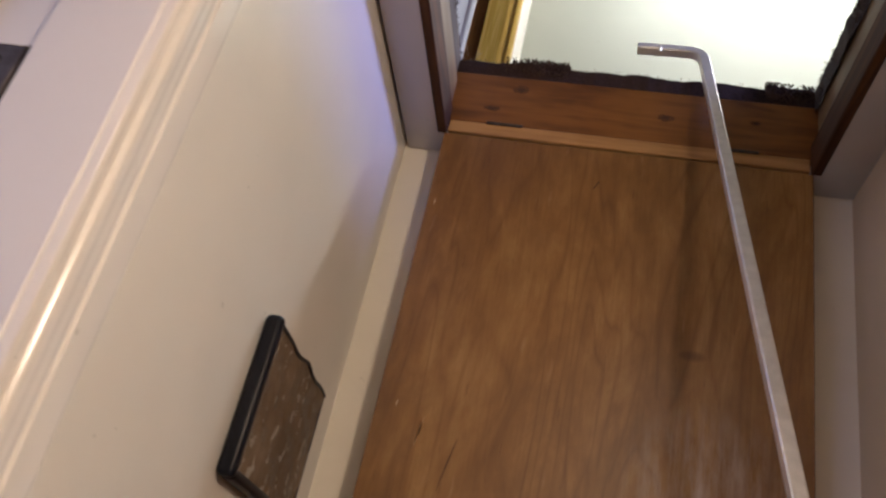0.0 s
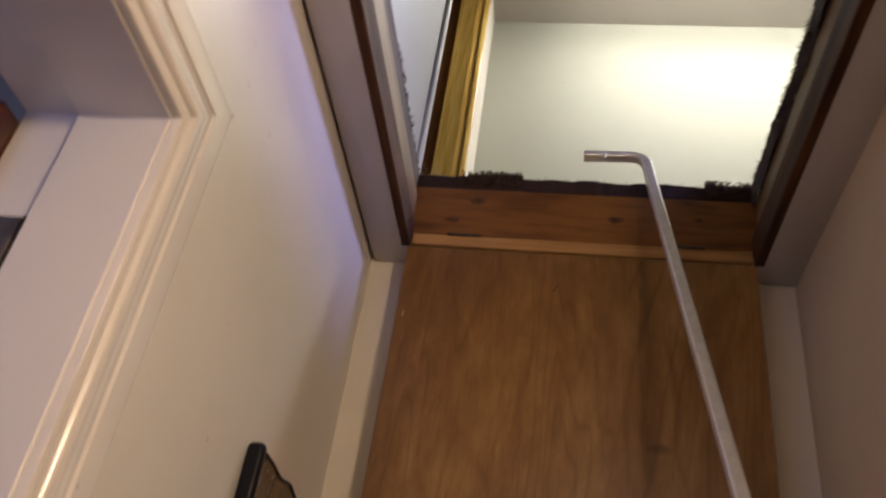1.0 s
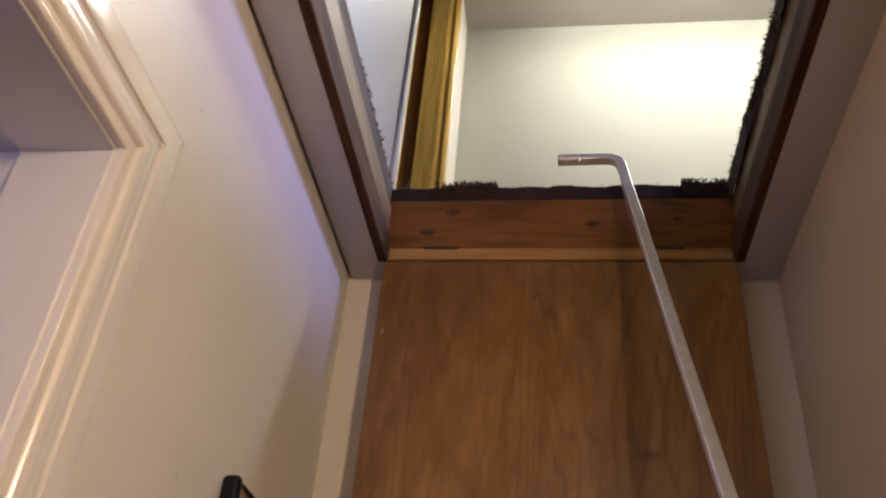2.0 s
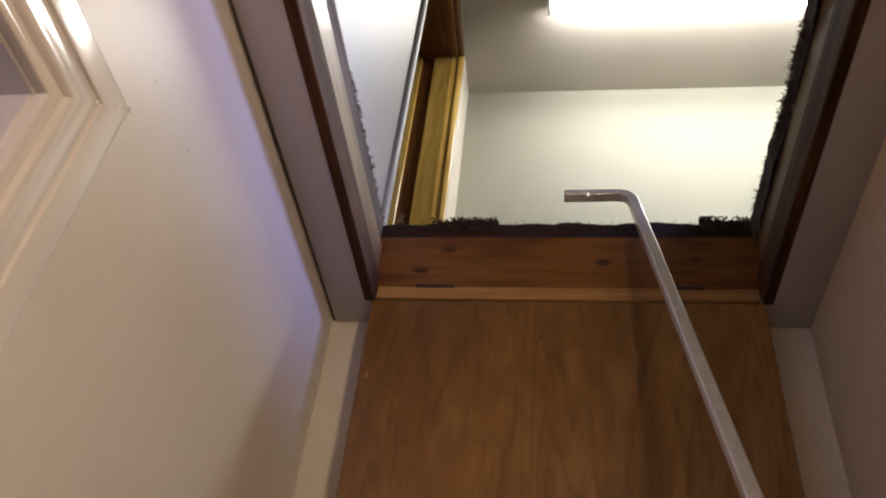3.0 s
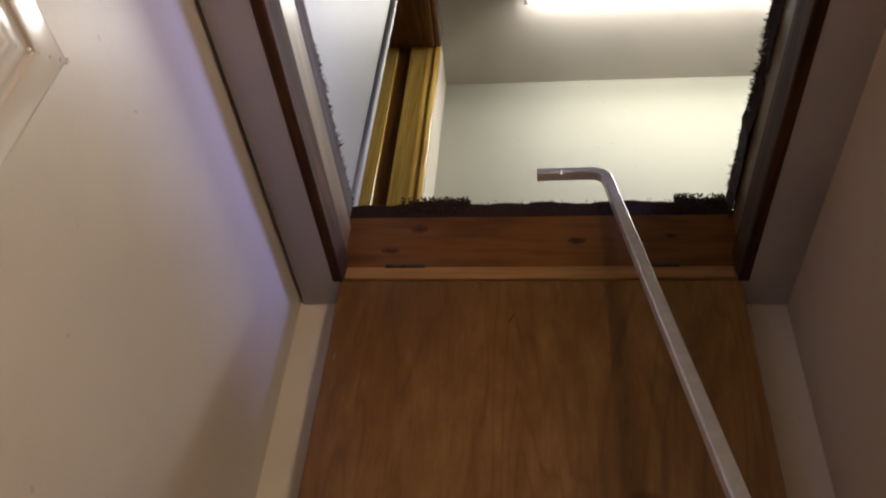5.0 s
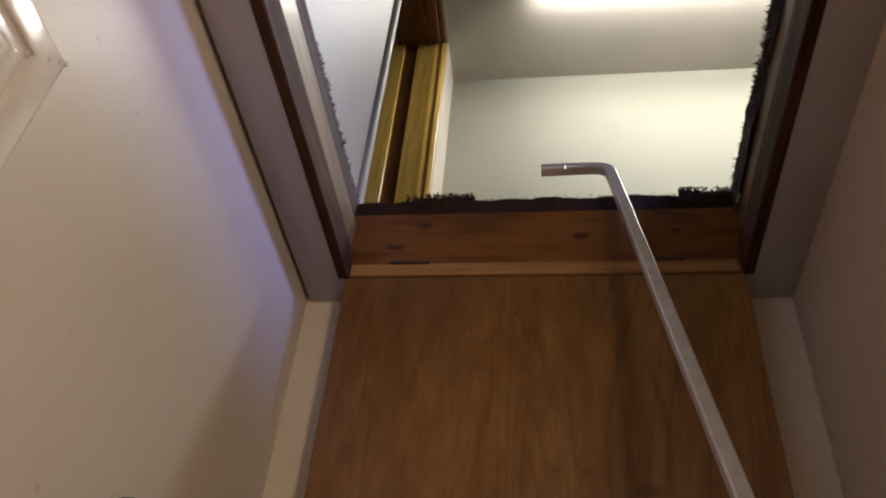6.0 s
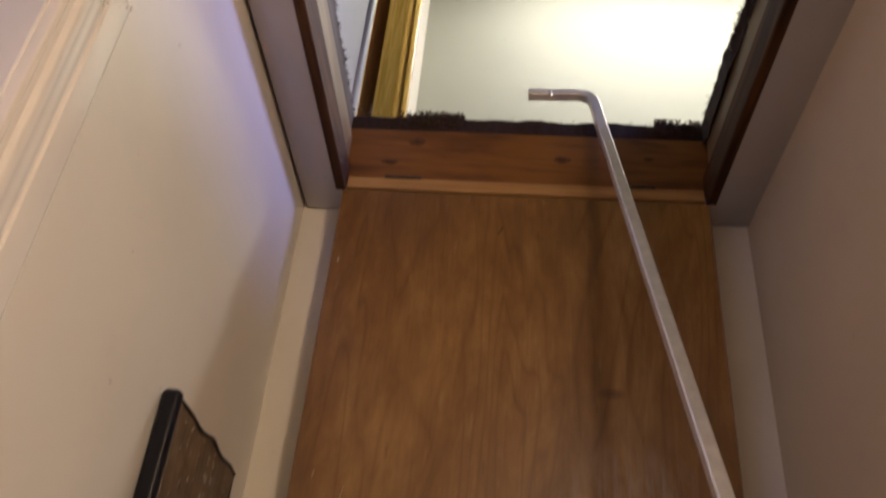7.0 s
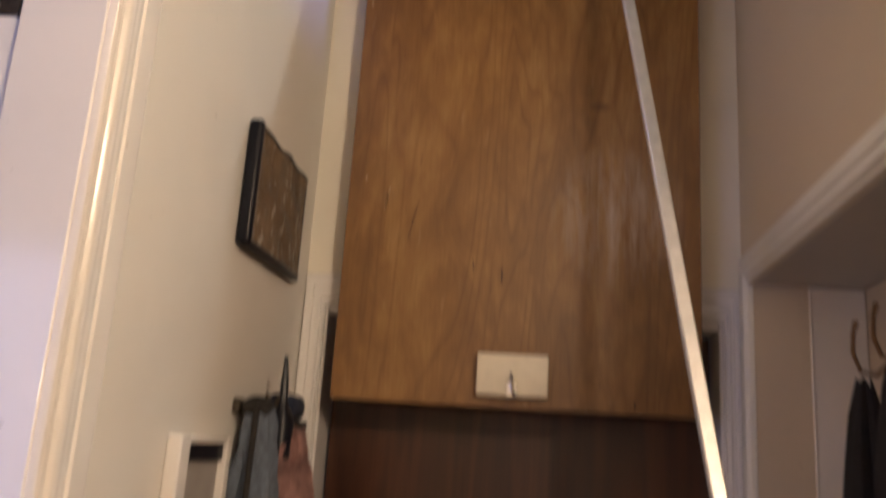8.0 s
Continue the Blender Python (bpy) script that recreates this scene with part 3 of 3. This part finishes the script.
def garment(name, centre, top, bottom, rx, ry, mat, label, category, seed, neck=0.22, crumple=0.0):
    """A hanging cloth: a folded sack, narrow at its top."""
    rng = random.Random(seed)
    bm = bmesh.new()
    rows, cols, rings = 16, 30, []
    ph = [rng.uniform(0, 6.28) for _ in range(4)]
    for i in range(rows + 1):
        f = i / rows
        z = top + (bottom - top) * f
        w = neck + (1 - neck) * min(1, (f * 2.6) ** 0.6)
        ring = []
        for k in range(cols):
            a = 2 * math.pi * k / cols
            fold = 1 + 0.13 * math.sin(5 * a + ph[0] + f) + 0.07 * math.sin(9 * a + ph[1] - 2 * f) + 0.05 * math.sin(3 * a + ph[2] + 5 * f)
            fold += crumple * noise.noise(Vector((2.2 * math.cos(a), 2.2 * math.sin(a), 9 * f + seed)))
            ring.append(bm.verts.new((centre[0] + rx * w * fold * math.cos(a), centre[1] + ry * w * fold * math.sin(a), z + 0.008 * math.sin(4 * a + ph[3]))))
        rings.append(ring)
    for a, b in zip(rings, rings[1:]):
        for k in range(cols):
            bm.faces.new((a[k], a[(k + 1) % cols], b[(k + 1) % cols], b[k]))
    bm.faces.new(rings[0][::-1])
    bm.faces.new(rings[-1])
    return tagged(finish(name, bm, mat, True), label, category)


garment("coat", (EX + RD - 0.072, -0.185, 0), 1.445, 0.55, 0.046, 0.062, M_COAT, "black woollen coat hanging from a bronze hook", "coat", 3)
garment("coat", (EX + RD - 0.075, -0.345, 0), 1.485, 0.6, 0.055, 0.095, M_COAT, "dark coat hanging in the recess", "coat", 5)

# ---------------------------------------------------------------- things on the west wall
pic = thing("picture_frame", "small black-framed brown glossy picture on the cream wall", "picture", (WX, -0.205, 1.70))
y0, y1, z0, z1, d = -0.360, -0.050, 1.597, 1.812, 0.026


def sag(u):
    """Uneven upper edge of the picture along its width, 0 to 1."""
    return -0.004 * math.exp(-((u - 0.36) / 0.10) ** 2) + 0.0045 * math.exp(-((u - 0.56) / 0.07) ** 2) - 0.0035 * math.exp(-((u - 0.74) / 0.10) ** 2)


part("frame_side", boxes(((WX + 0.0005, y0, z0), (WX + d, y0 + 0.019, z1)), bevel=0.0088, seg=6), M_BLACK, pic, "rounded glossy navy-black side")
part("frame_side", boxes(((WX + 0.0005, y1 - 0.0045, z0 + 0.004), (WX + 0.016, y1, z1 - 0.006)), bevel=0.0015, seg=2), M_BLACK, pic)
part("frame_rail", boxes(((WX + 0.0005, y0 + 0.0192, z0), (WX + 0.021, y1 - 0.0047, z0 + 0.016)), bevel=0.007, seg=5), M_BLACK, pic)
bm = bmesh.new()
m = 28
rings = []
for i in range(m + 1):
    u = i / m
    y, zt = y0 + 0.0192 + (y1 - 0.0047 - y0 - 0.0192) * u, z1 - 0.001 + sag(u) - 0.004 * max(0, u - 0.9) * 10
    rings.append([bm.verts.new((x, y, z)) for x, z in ((WX + 0.0005, zt - 0.006), (WX + 0.0005, zt), (WX + 0.016, zt), (WX + 0.0185, zt - 0.0015), (WX + 0.0185, zt - 0.0045), (WX + 0.0165, zt - 0.006))])
for a, b in zip(rings, rings[1:]):
    for k in range(6):
        bm.faces.new((a[k], a[(k + 1) % 6], b[(k + 1) % 6], b[k]))
bm.faces.new(rings[0][::-1])
bm.faces.new(rings[-1])
bmesh.ops.recalc_face_normals(bm, faces=bm.faces[:])
part("frame_rail", bm, M_BLACK, pic, "thin buckled top edge")
bm = bmesh.new()
n = 26
grid = []
for i in range(n + 1):
    u, row = i / n, []
    for j in range(n + 1):
        low, high = z0 + 0.0155, z1 - 0.0065 + sag(u) - 0.004 * max(0, u - 0.9) * 10
        lift = 0.0022 * noise.noise(Vector((i * 0.22, j * 0.3, 2.2))) + 0.008 * max(0, 1 - i / 2.6) * (0.55 + 0.8 * noise.noise(Vector((j * 0.42, 1, 0))))
        row.append(bm.verts.new((WX + 0.0155 + lift, y0 + 0.0185 + (y1 - y0 - 0.0235) * u, low + (high - low) * j / n)))
    grid.append(row)
for i in range(n):
    for j in range(n):
        bm.faces.new((grid[i][j], grid[i + 1][j], grid[i + 1][j + 1], grid[i][j + 1])).smooth = True
bmesh.ops.solidify(bm, geom=bm.faces[:], thickness=0.004)
part("print", bm, M_PRINT, pic, "glossy wrinkled print with painted reflection and glints")
# Added chrome slivers stand in for glints along the print's inner edge.
for k, length in ((0.05, 0.03), (0.22, 0.045), (0.48, 0.055), (0.78, 0.032)):
    za = z0 + 0.016 + k * (z1 - z0 - 0.03)
    bm = boxes(((WX + 0.0165, y0 + 0.0205, za), (WX + 0.0215, y0 + 0.0234, za + length)), bevel=0.0009, seg=2)
    for v in bm.verts:
        v.co.y += 0.0014 * noise.noise(Vector((v.co.z * 60, 3, k)))
    part("glint_strip", bm, M_CHROME, pic, "bright strip standing in for glints")

board = thing("wall_board", "white-framed grey notice panel with a dark top strip", "notice board", (WX, -0.43, 1.1))
part("frame", boxes(((WX + 0.0005, -0.505, 0.92), (WX + 0.022, -0.473, 1.295)), ((WX + 0.0005, -0.335, 0.92), (WX + 0.022, -0.315, 1.295)),
                    ((WX + 0.0005, -0.4728, 1.286), (WX + 0.022, -0.3352, 1.295)), ((WX + 0.0005, -0.4728, 0.92), (WX + 0.022, -0.3352, 0.94)), bevel=0.002), M_GLOSS, board)
part("panel", boxes(((WX + 0.0005, -0.4728, 0.94), (WX + 0.010, -0.3352, 1.262))), M_GREY, board)
part("strip", boxes(((WX + 0.0005, -0.4728, 1.2622), (WX + 0.016, -0.3352, 1.2858))), M_BLACK, board, "dark strip")

rack = thing("peg_rail", "short dark peg rail screwed to the hall wall", "peg rail", (WX, -0.16, 1.36))
part("rail", boxes(((WX + 0.0005, -0.28, 1.335), (WX + 0.014, -0.09, 1.36)), bevel=0.003), M_DARK_IRON, rack)
for y in (-0.26, -0.20, -0.13):
    part("peg", tube(bmesh.new(), [(WX + 0.0135, y, 1.348), (WX + 0.045, y, 1.352), (WX + 0.055, y, 1.368)], [0.004, 0.004, 0.006], 8), M_DARK_IRON, rack)
bag = garment("cloth_bag", (WX + 0.044, -0.255, 0), 1.352, 0.95, 0.032, 0.046, M_DENIM, "slate blue cloth bag with black edging hanging from a peg", "bag", 8, 0.5, 0.35)
part("flap", boxes(((WX + 0.014, -0.290, 1.325), (WX + 0.062, -0.222, 1.366)), bevel=0.023, seg=5), M_COAT, bag, "black flap")
part("strap", tube(bmesh.new(), [(WX + 0.045, -0.288, 1.35), (WX + 0.05, -0.306, 1.25), (WX + 0.05, -0.315, 1.1), (WX + 0.045, -0.318, 0.97)], 0.005, 8), M_COAT, bag, "black strap")
scarf = garment("scarf", (WX + 0.072, -0.172, 0), 1.315, 0.98, 0.042, 0.05, M_ROSE, "dusty rose patterned scarf hanging from a peg", "scarf", 9, 0.5, 0.7)
cap = thing("cap", "dark navy cloth cap hung over a peg above the scarf", "cap", (WX + 0.04, -0.10, 1.36))
part("crown", boxes(((WX + 0.015, -0.172, 1.332), (WX + 0.075, -0.098, 1.378)), bevel=0.018, seg=3), plain("navy cloth", (0.016, 0.022, 0.045), 0.9, 0, 0.3, 90, 0.4), cap)
part("peak", boxes(((WX + 0.05, -0.168, 1.318), (WX + 0.08, -0.102, 1.334)), bevel=0.006, seg=2), M_COAT, cap)
umb = thing("umbrella", "folded black umbrella hanging from a peg", "umbrella", (WX + 0.04, -0.168, 1.2))
part("canopy", tube(bmesh.new(), [(WX + 0.06, -0.198, 1.362), (WX + 0.06, -0.196, 1.33), (WX + 0.06, -0.194, 1.2), (WX + 0.06, -0.192, 1.05)], [0.006, 0.021, 0.019, 0.012], 12), M_BLACK, umb)
part("tip", tube(bmesh.new(), [(WX + 0.06, -0.198, 1.355), (WX + 0.058, -0.196, 1.40), (WX + 0.055, -0.192, 1.440)], [0.008, 0.0065, 0.003], 8), M_BLACK, umb)

# ---------------------------------------------------------------- pendant lamp of the hall
LX, LY, LZ = 0.69, -1.85, 2.03
hl = thing("pendant_lamp", "lit opal glass globe hanging from the hall ceiling", "lamp", (LX, LY, CZ))
bm = bmesh.new()
bmesh.ops.create_uvsphere(bm, u_segments=20, v_segments=12, radius=0.10)
bmesh.ops.translate(bm, verts=bm.verts[:], vec=(LX, LY, LZ))
part("globe", bm, M_GLOBE, hl, "lit opal globe")
part("cord", tube(bmesh.new(), [(LX, LY, LZ + 0.09), (LX, LY, LZ + 0.12), (LX, LY, LZ + 0.125), (LX, LY, CZ - 0.03)], [0.022, 0.02, 0.004, 0.004], 14), M_IVORY, hl)
part("ceiling_rose", tube(bmesh.new(), [(LX, LY, CZ - 0.03), (LX, LY, CZ - 0.01), (LX, LY, CZ - 0.0005)], [0.02, 0.045, 0.05], 20), M_GLOSS, hl)

# ---------------------------------------------------------------- landing above
UX, UY, UC, UF = -0.388, 1.10, 4.405, 2.597
setting("floor_landing", boxes(((-2.0, -2.2, CZ + 0.10), (1.8, -1.021, 2.5455)), ((-2.0, -1.021, CZ + 0.10), (-0.3675, 0.021, 2.5455)),
                               ((0.3675, -1.021, CZ + 0.10), (1.8, 0.021, 2.5455)), ((-2.0, 0.0215, CZ + 0.121), (1.8, 1.4, 2.5455))), M_FLOOR, "boarded floor of the landing", "floor")
DY0, DY1, DHU = 0.085, 0.835, 4.295
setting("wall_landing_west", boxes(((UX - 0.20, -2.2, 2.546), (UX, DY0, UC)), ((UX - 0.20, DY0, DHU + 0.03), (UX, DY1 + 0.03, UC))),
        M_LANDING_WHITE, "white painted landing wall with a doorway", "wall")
# Continues the west wall; its paler paint stands in for tube light.
setting("wall_landing_corner", boxes(((UX - 0.20, DY1 + 0.031, 2.546), (UX - 0.006, UY, UC))), M_RECESS, "strip of the west landing wall, paled for tube light", "wall")
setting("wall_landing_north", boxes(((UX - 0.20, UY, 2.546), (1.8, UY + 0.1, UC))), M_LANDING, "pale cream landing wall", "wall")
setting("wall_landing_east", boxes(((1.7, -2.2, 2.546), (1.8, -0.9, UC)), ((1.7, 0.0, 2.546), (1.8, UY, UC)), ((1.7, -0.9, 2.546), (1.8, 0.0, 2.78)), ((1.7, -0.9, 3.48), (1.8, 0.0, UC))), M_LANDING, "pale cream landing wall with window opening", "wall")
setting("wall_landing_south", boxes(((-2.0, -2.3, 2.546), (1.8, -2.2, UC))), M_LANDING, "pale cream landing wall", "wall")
setting("ceiling_landing", boxes(((-2.0, -2.3, UC), (1.8, UY + 0.1, UC + 0.1))), M_LANDING_CEILING, "off-white landing ceiling", "ceiling")
setting("wall_bedroom", boxes(((-2.0, -2.2, 2.546), (-1.9, UY + 0.1, UC)), ((-1.9, UY, 2.546), (UX - 0.20, UY + 0.1, UC))), M_DIM, "plain wall of the room behind the pine door frame", "wall")

pf = thing("door_3", "varnished yellow pine door frame, open, on the landing", "door frame", (UX, DY1, UF))
pf["kind"] = "structure"
bm = bmesh.new()
prof = [(0.004, 0.0), (0.004, -0.009), (-0.001, -0.013), (-0.014, -0.0145), (-0.019, -0.009), (-0.026, -0.0085), (-0.034, -0.013), (-0.048, -0.013), (-0.056, -0.0115),
        (-0.085, -0.011), (-0.114, -0.010), (-0.118, 0.0)]
lo = [bm.verts.new((UX + a, DY1 + b, 2.58)) for a, b in prof]
hi = [bm.verts.new((UX + a, DY1 + b, DHU)) for a, b in prof]
for i in range(len(prof) - 1):
    bm.faces.new((lo[i], lo[i + 1], hi[i + 1], hi[i]))
bm.faces.new(hi)
part("jamb", bm, M_PINE, pf, "moulded yellow pine jamb")
# Recess behind the jamb: its shade is in the brown colour.
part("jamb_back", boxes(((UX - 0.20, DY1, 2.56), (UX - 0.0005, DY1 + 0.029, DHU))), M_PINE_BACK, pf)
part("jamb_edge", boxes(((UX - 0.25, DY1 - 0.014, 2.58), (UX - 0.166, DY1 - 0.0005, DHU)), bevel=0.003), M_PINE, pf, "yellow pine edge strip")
# Head faces down; the brown colour carries its shade.
part("head", boxes(((UX - 0.20, DY0, DHU + 0.0005), (UX - 0.06, DY1, DHU + 0.029)), ((UX - 0.06, DY0, DHU - 0.014), (UX - 0.02, DY1 - 0.018, DHU + 0.029)), bevel=0.003), M_PINE_SHADE, pf)
part("head_moulding", boxes(((UX - 0.02, DY0, DHU - 0.004), (UX + 0.004, DY1 + 0.0, DHU + 0.04)), bevel=0.006, seg=2), M_PINE_SHADE, pf)
bead = bmesh.new()
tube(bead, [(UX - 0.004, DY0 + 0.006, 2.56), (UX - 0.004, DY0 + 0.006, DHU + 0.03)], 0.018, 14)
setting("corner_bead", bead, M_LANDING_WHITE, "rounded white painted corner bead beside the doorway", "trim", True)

# fluorescent batten
bat = thing("fluorescent_lamp", "lit white fluorescent batten with diffuser on the landing ceiling", "ceiling lamp", (0.6, 0.65, UC))
part("body", boxes(((-0.04, 0.54, UC - 0.02), (1.28, 0.67, UC - 0.0005)), bevel=0.004), M_GLOSS, bat)
part("diffuser", boxes(((-0.03, 0.535, UC - 0.075), (1.27, 0.675, UC - 0.0205)), bevel=0.022, seg=5), M_TUBE, bat, "glowing white diffuser")
for x in (-0.045, 1.27):
    part("end_cap", boxes(((x, 0.533, UC - 0.07), (x + 0.0145, 0.677, UC - 0.004)), bevel=0.003), M_GLOSS, bat)

# ---------------------------------------------------------------- carpet with frayed edge
rng = random.Random(4)


def carpet_strip(bm, start, end, out, n=90, deep=0.044):
    """A thick strip along the hatch's edge; its inner rim wavers."""
    s, e, o = Vector(start), Vector(end), Vector(out)
    rows = []
    for k in range(n + 1):
        p = s.lerp(e, k / n)
        j = 0.006 * noise.noise(p * 14) + 0.003 * noise.noise(p * 60)
        q = p - o.normalized() * (0.004 + j)
        h = 0.003 * noise.noise(p * 30 + Vector((5, 0, 0)))
        if out[1] > 1:
            for x0, x1, top in ((-0.245, -0.125, 0.007), (0.262, 0.36, 0.008), (0.262, 0.285, 0.004)):
                h += top * max(0, min(1, (p.x - x0) * 90, (x1 - p.x) * 90))
        rows.append([bm.verts.new(c) for c in (q + Vector((0, 0, -deep)), q + Vector((0, 0, -0.006 + h)), q + o.normalized() * 0.006 + Vector((0, 0, h)), p + o, p + o + Vector((0, 0, -deep)))])
    for a, b in zip(rows, rows[1:]):
        for i in range(4):
            bm.faces.new((a[i], a[i + 1], b[i + 1], b[i]))


carpet = thing("carpet", "dark brown carpet cut and frayed round the hatch", "carpet", (0, 0.2, UF))
bm = bmesh.new()
carpet_strip(bm, (-0.362, 0.006, UF), (0.362, 0.006, UF), (0, 1.15, 0))
part("carpet_piece", bm, M_CARPET, carpet)
bm = bmesh.new()
carpet_strip(bm, (-0.366, -0.37, UF), (-0.366, 0.0, UF), (-0.02, 0, 0), 40)
part("carpet_piece", bm, M_CARPET, carpet)
bm = bmesh.new()
carpet_strip(bm, (0.3585, -1.02, UF), (0.3585, 0.012, UF), (1.3, 0, 0), 90, 0.058)
part("carpet_piece", bm, M_CARPET, carpet)
bm = bmesh.new()
carpet_strip(bm, (-0.362, -1.02, UF), (0.362, -1.02, UF), (0, -1.15, 0))
part("carpet_piece", bm, M_CARPET, carpet)


def tuft(vs, fs, base, way, length, width):
    way = Vector(way).normalized()
    side = way.orthogonal().normalized() * width
    up = way.cross(side).normalized() * width
    mid = base + way * length * 0.55 + Vector((rng.uniform(-1, 1), rng.uniform(-1, 1), rng.uniform(-1, 1))) * length * 0.15
    tip = base + way * length + Vector((rng.uniform(-1, 1), rng.uniform(-1, 1), rng.uniform(-1, 1))) * length * 0.3
    i = len(vs)
    vs += [base + side, base - side * 0.5 + up, base - side * 0.5 - up, mid + side * 0.8, mid - side * 0.4 + up * 0.8, mid - side * 0.4 - up * 0.8, tip]
    fs += [(i, i + 1, i + 4, i + 3), (i + 1, i + 2, i + 5, i + 4), (i + 2, i, i + 3, i + 5), (i + 3, i + 4, i + 6), (i + 4, i + 5, i + 6), (i + 5, i + 3, i + 6)]


def fringe(name, pieces, mat):
    vs, fs = [], []
    for base, way, l, w in pieces:
        tuft(vs, fs, Vector(base), way, l, w)
    me = bpy.data.meshes.new(name)
    me.from_pydata([tuple(v) for v in vs], [], fs)
    me.materials.append(mat)
    ob = new(name, me)
    ob.parent = carpet
    ob.matrix_parent_inverse = carpet.matrix_world.inverted()
    return tagged(ob, "frayed brown carpet fibres", kind="stuff")


u = rng.uniform
tufts = []
for _ in range(2200):      # clumps on the far edge
    x = rng.choice((u(-0.26, -0.125), u(0.262, 0.355), u(0.262, 0.285), u(-0.22, -0.13)))
    tufts.append(((x, u(-0.004, 0.016), UF + u(-0.03, 0.008)), (u(-0.8, 0.8), u(-1.1, 0.2), u(-0.7, 0.25)), u(0.002, 0.004), u(0.0016, 0.003)))
for _ in range(600):
    x = u(-0.36, 0.36)
    tufts.append(((x, u(-0.002, 0.01), UF + u(-0.04, -0.002)), (u(-0.6, 0.6), u(-1, 0.1), u(-0.4, 0.5)), u(0.002, 0.006), u(0.0005, 0.001)))
for s in (-1, 1):
    for _ in range(2600 if s > 0 else 700):
        y = u(-1.0, 0.0) if s > 0 else u(-0.37, 0.0)
        c = 0.5 + 0.5 * noise.noise(Vector((y * 22, s * 3, 0)))
        tufts.append(((s * (0.3575 if s > 0 else 0.3605) + s * u(-0.002, 0.004), y, UF + u(-0.05 if s > 0 else -0.016, 0.003)), (-s * u(0.2, 1), u(-0.6, 0.6), u(-0.5, 0.6)), u(0.003, 0.006 + 0.010 * c), u(0.0005, 0.0012)))
fringe("carpet_fringe", tufts, M_FRINGE)
strands = [((u(-0.355, -0.31), u(-0.02, 0.0), UF + u(-0.02, 0.003)), (u(-1, 1), u(-1, 0.3), u(-0.6, 1)), u(0.008, 0.018), 0.0004) for _ in range(10)]
strands += [((0.357, u(-0.5, -0.05), UF + u(-0.03, -0.01)), (-1, u(-1, 1), u(-1, 0.3)), u(0.012, 0.03), 0.0004) for _ in range(14)]
fringe("loose_strand", strands, M_IVORY)

# ---------------------------------------------------------------- hooked pole leaning against the far edge of the hatch
foot, bend = Vector((0.40, -0.944, 0.012)), Vector((0.134, -0.012, 2.655))
way = (bend - foot).normalized()
arm = (Vector((-1, 0, 0)) - way * way.dot(Vector((-1, 0, 0))) * 0.35).normalized()
pts = [foot, foot.lerp(bend, 0.5), bend - way * 0.035]
for k in range(1, 8):
    f = k / 8
    a, b, c = bend - way * 0.035, bend, bend + arm * 0.035
    pts.append(a * (1 - f) ** 2 + b * 2 * f * (1 - f) + c * f * f)
pts += [bend + arm * 0.035, bend + arm * 0.13]
pole = thing("hatch_pole", "long square aluminium pole with bent hook leaning in the hatch", "pole", foot)
part("bar", tube(bmesh.new(), pts, 0.0098, square=True), M_ALU, pole, "square aluminium bar with a bent tip")
part("pin", tube(bmesh.new(), [bend + arm * 0.085 - Vector((0, 0.012, 0.004)), bend + arm * 0.085 - Vector((0, 0.02, 0.024))], 0.003, 8), M_ALU, pole, "small steel pin")
part("ferrule", tube(bmesh.new(), [foot - way * 0.011, foot + way * 0.03], 0.0112, square=True), M_BLACK, pole, "black rubber foot")
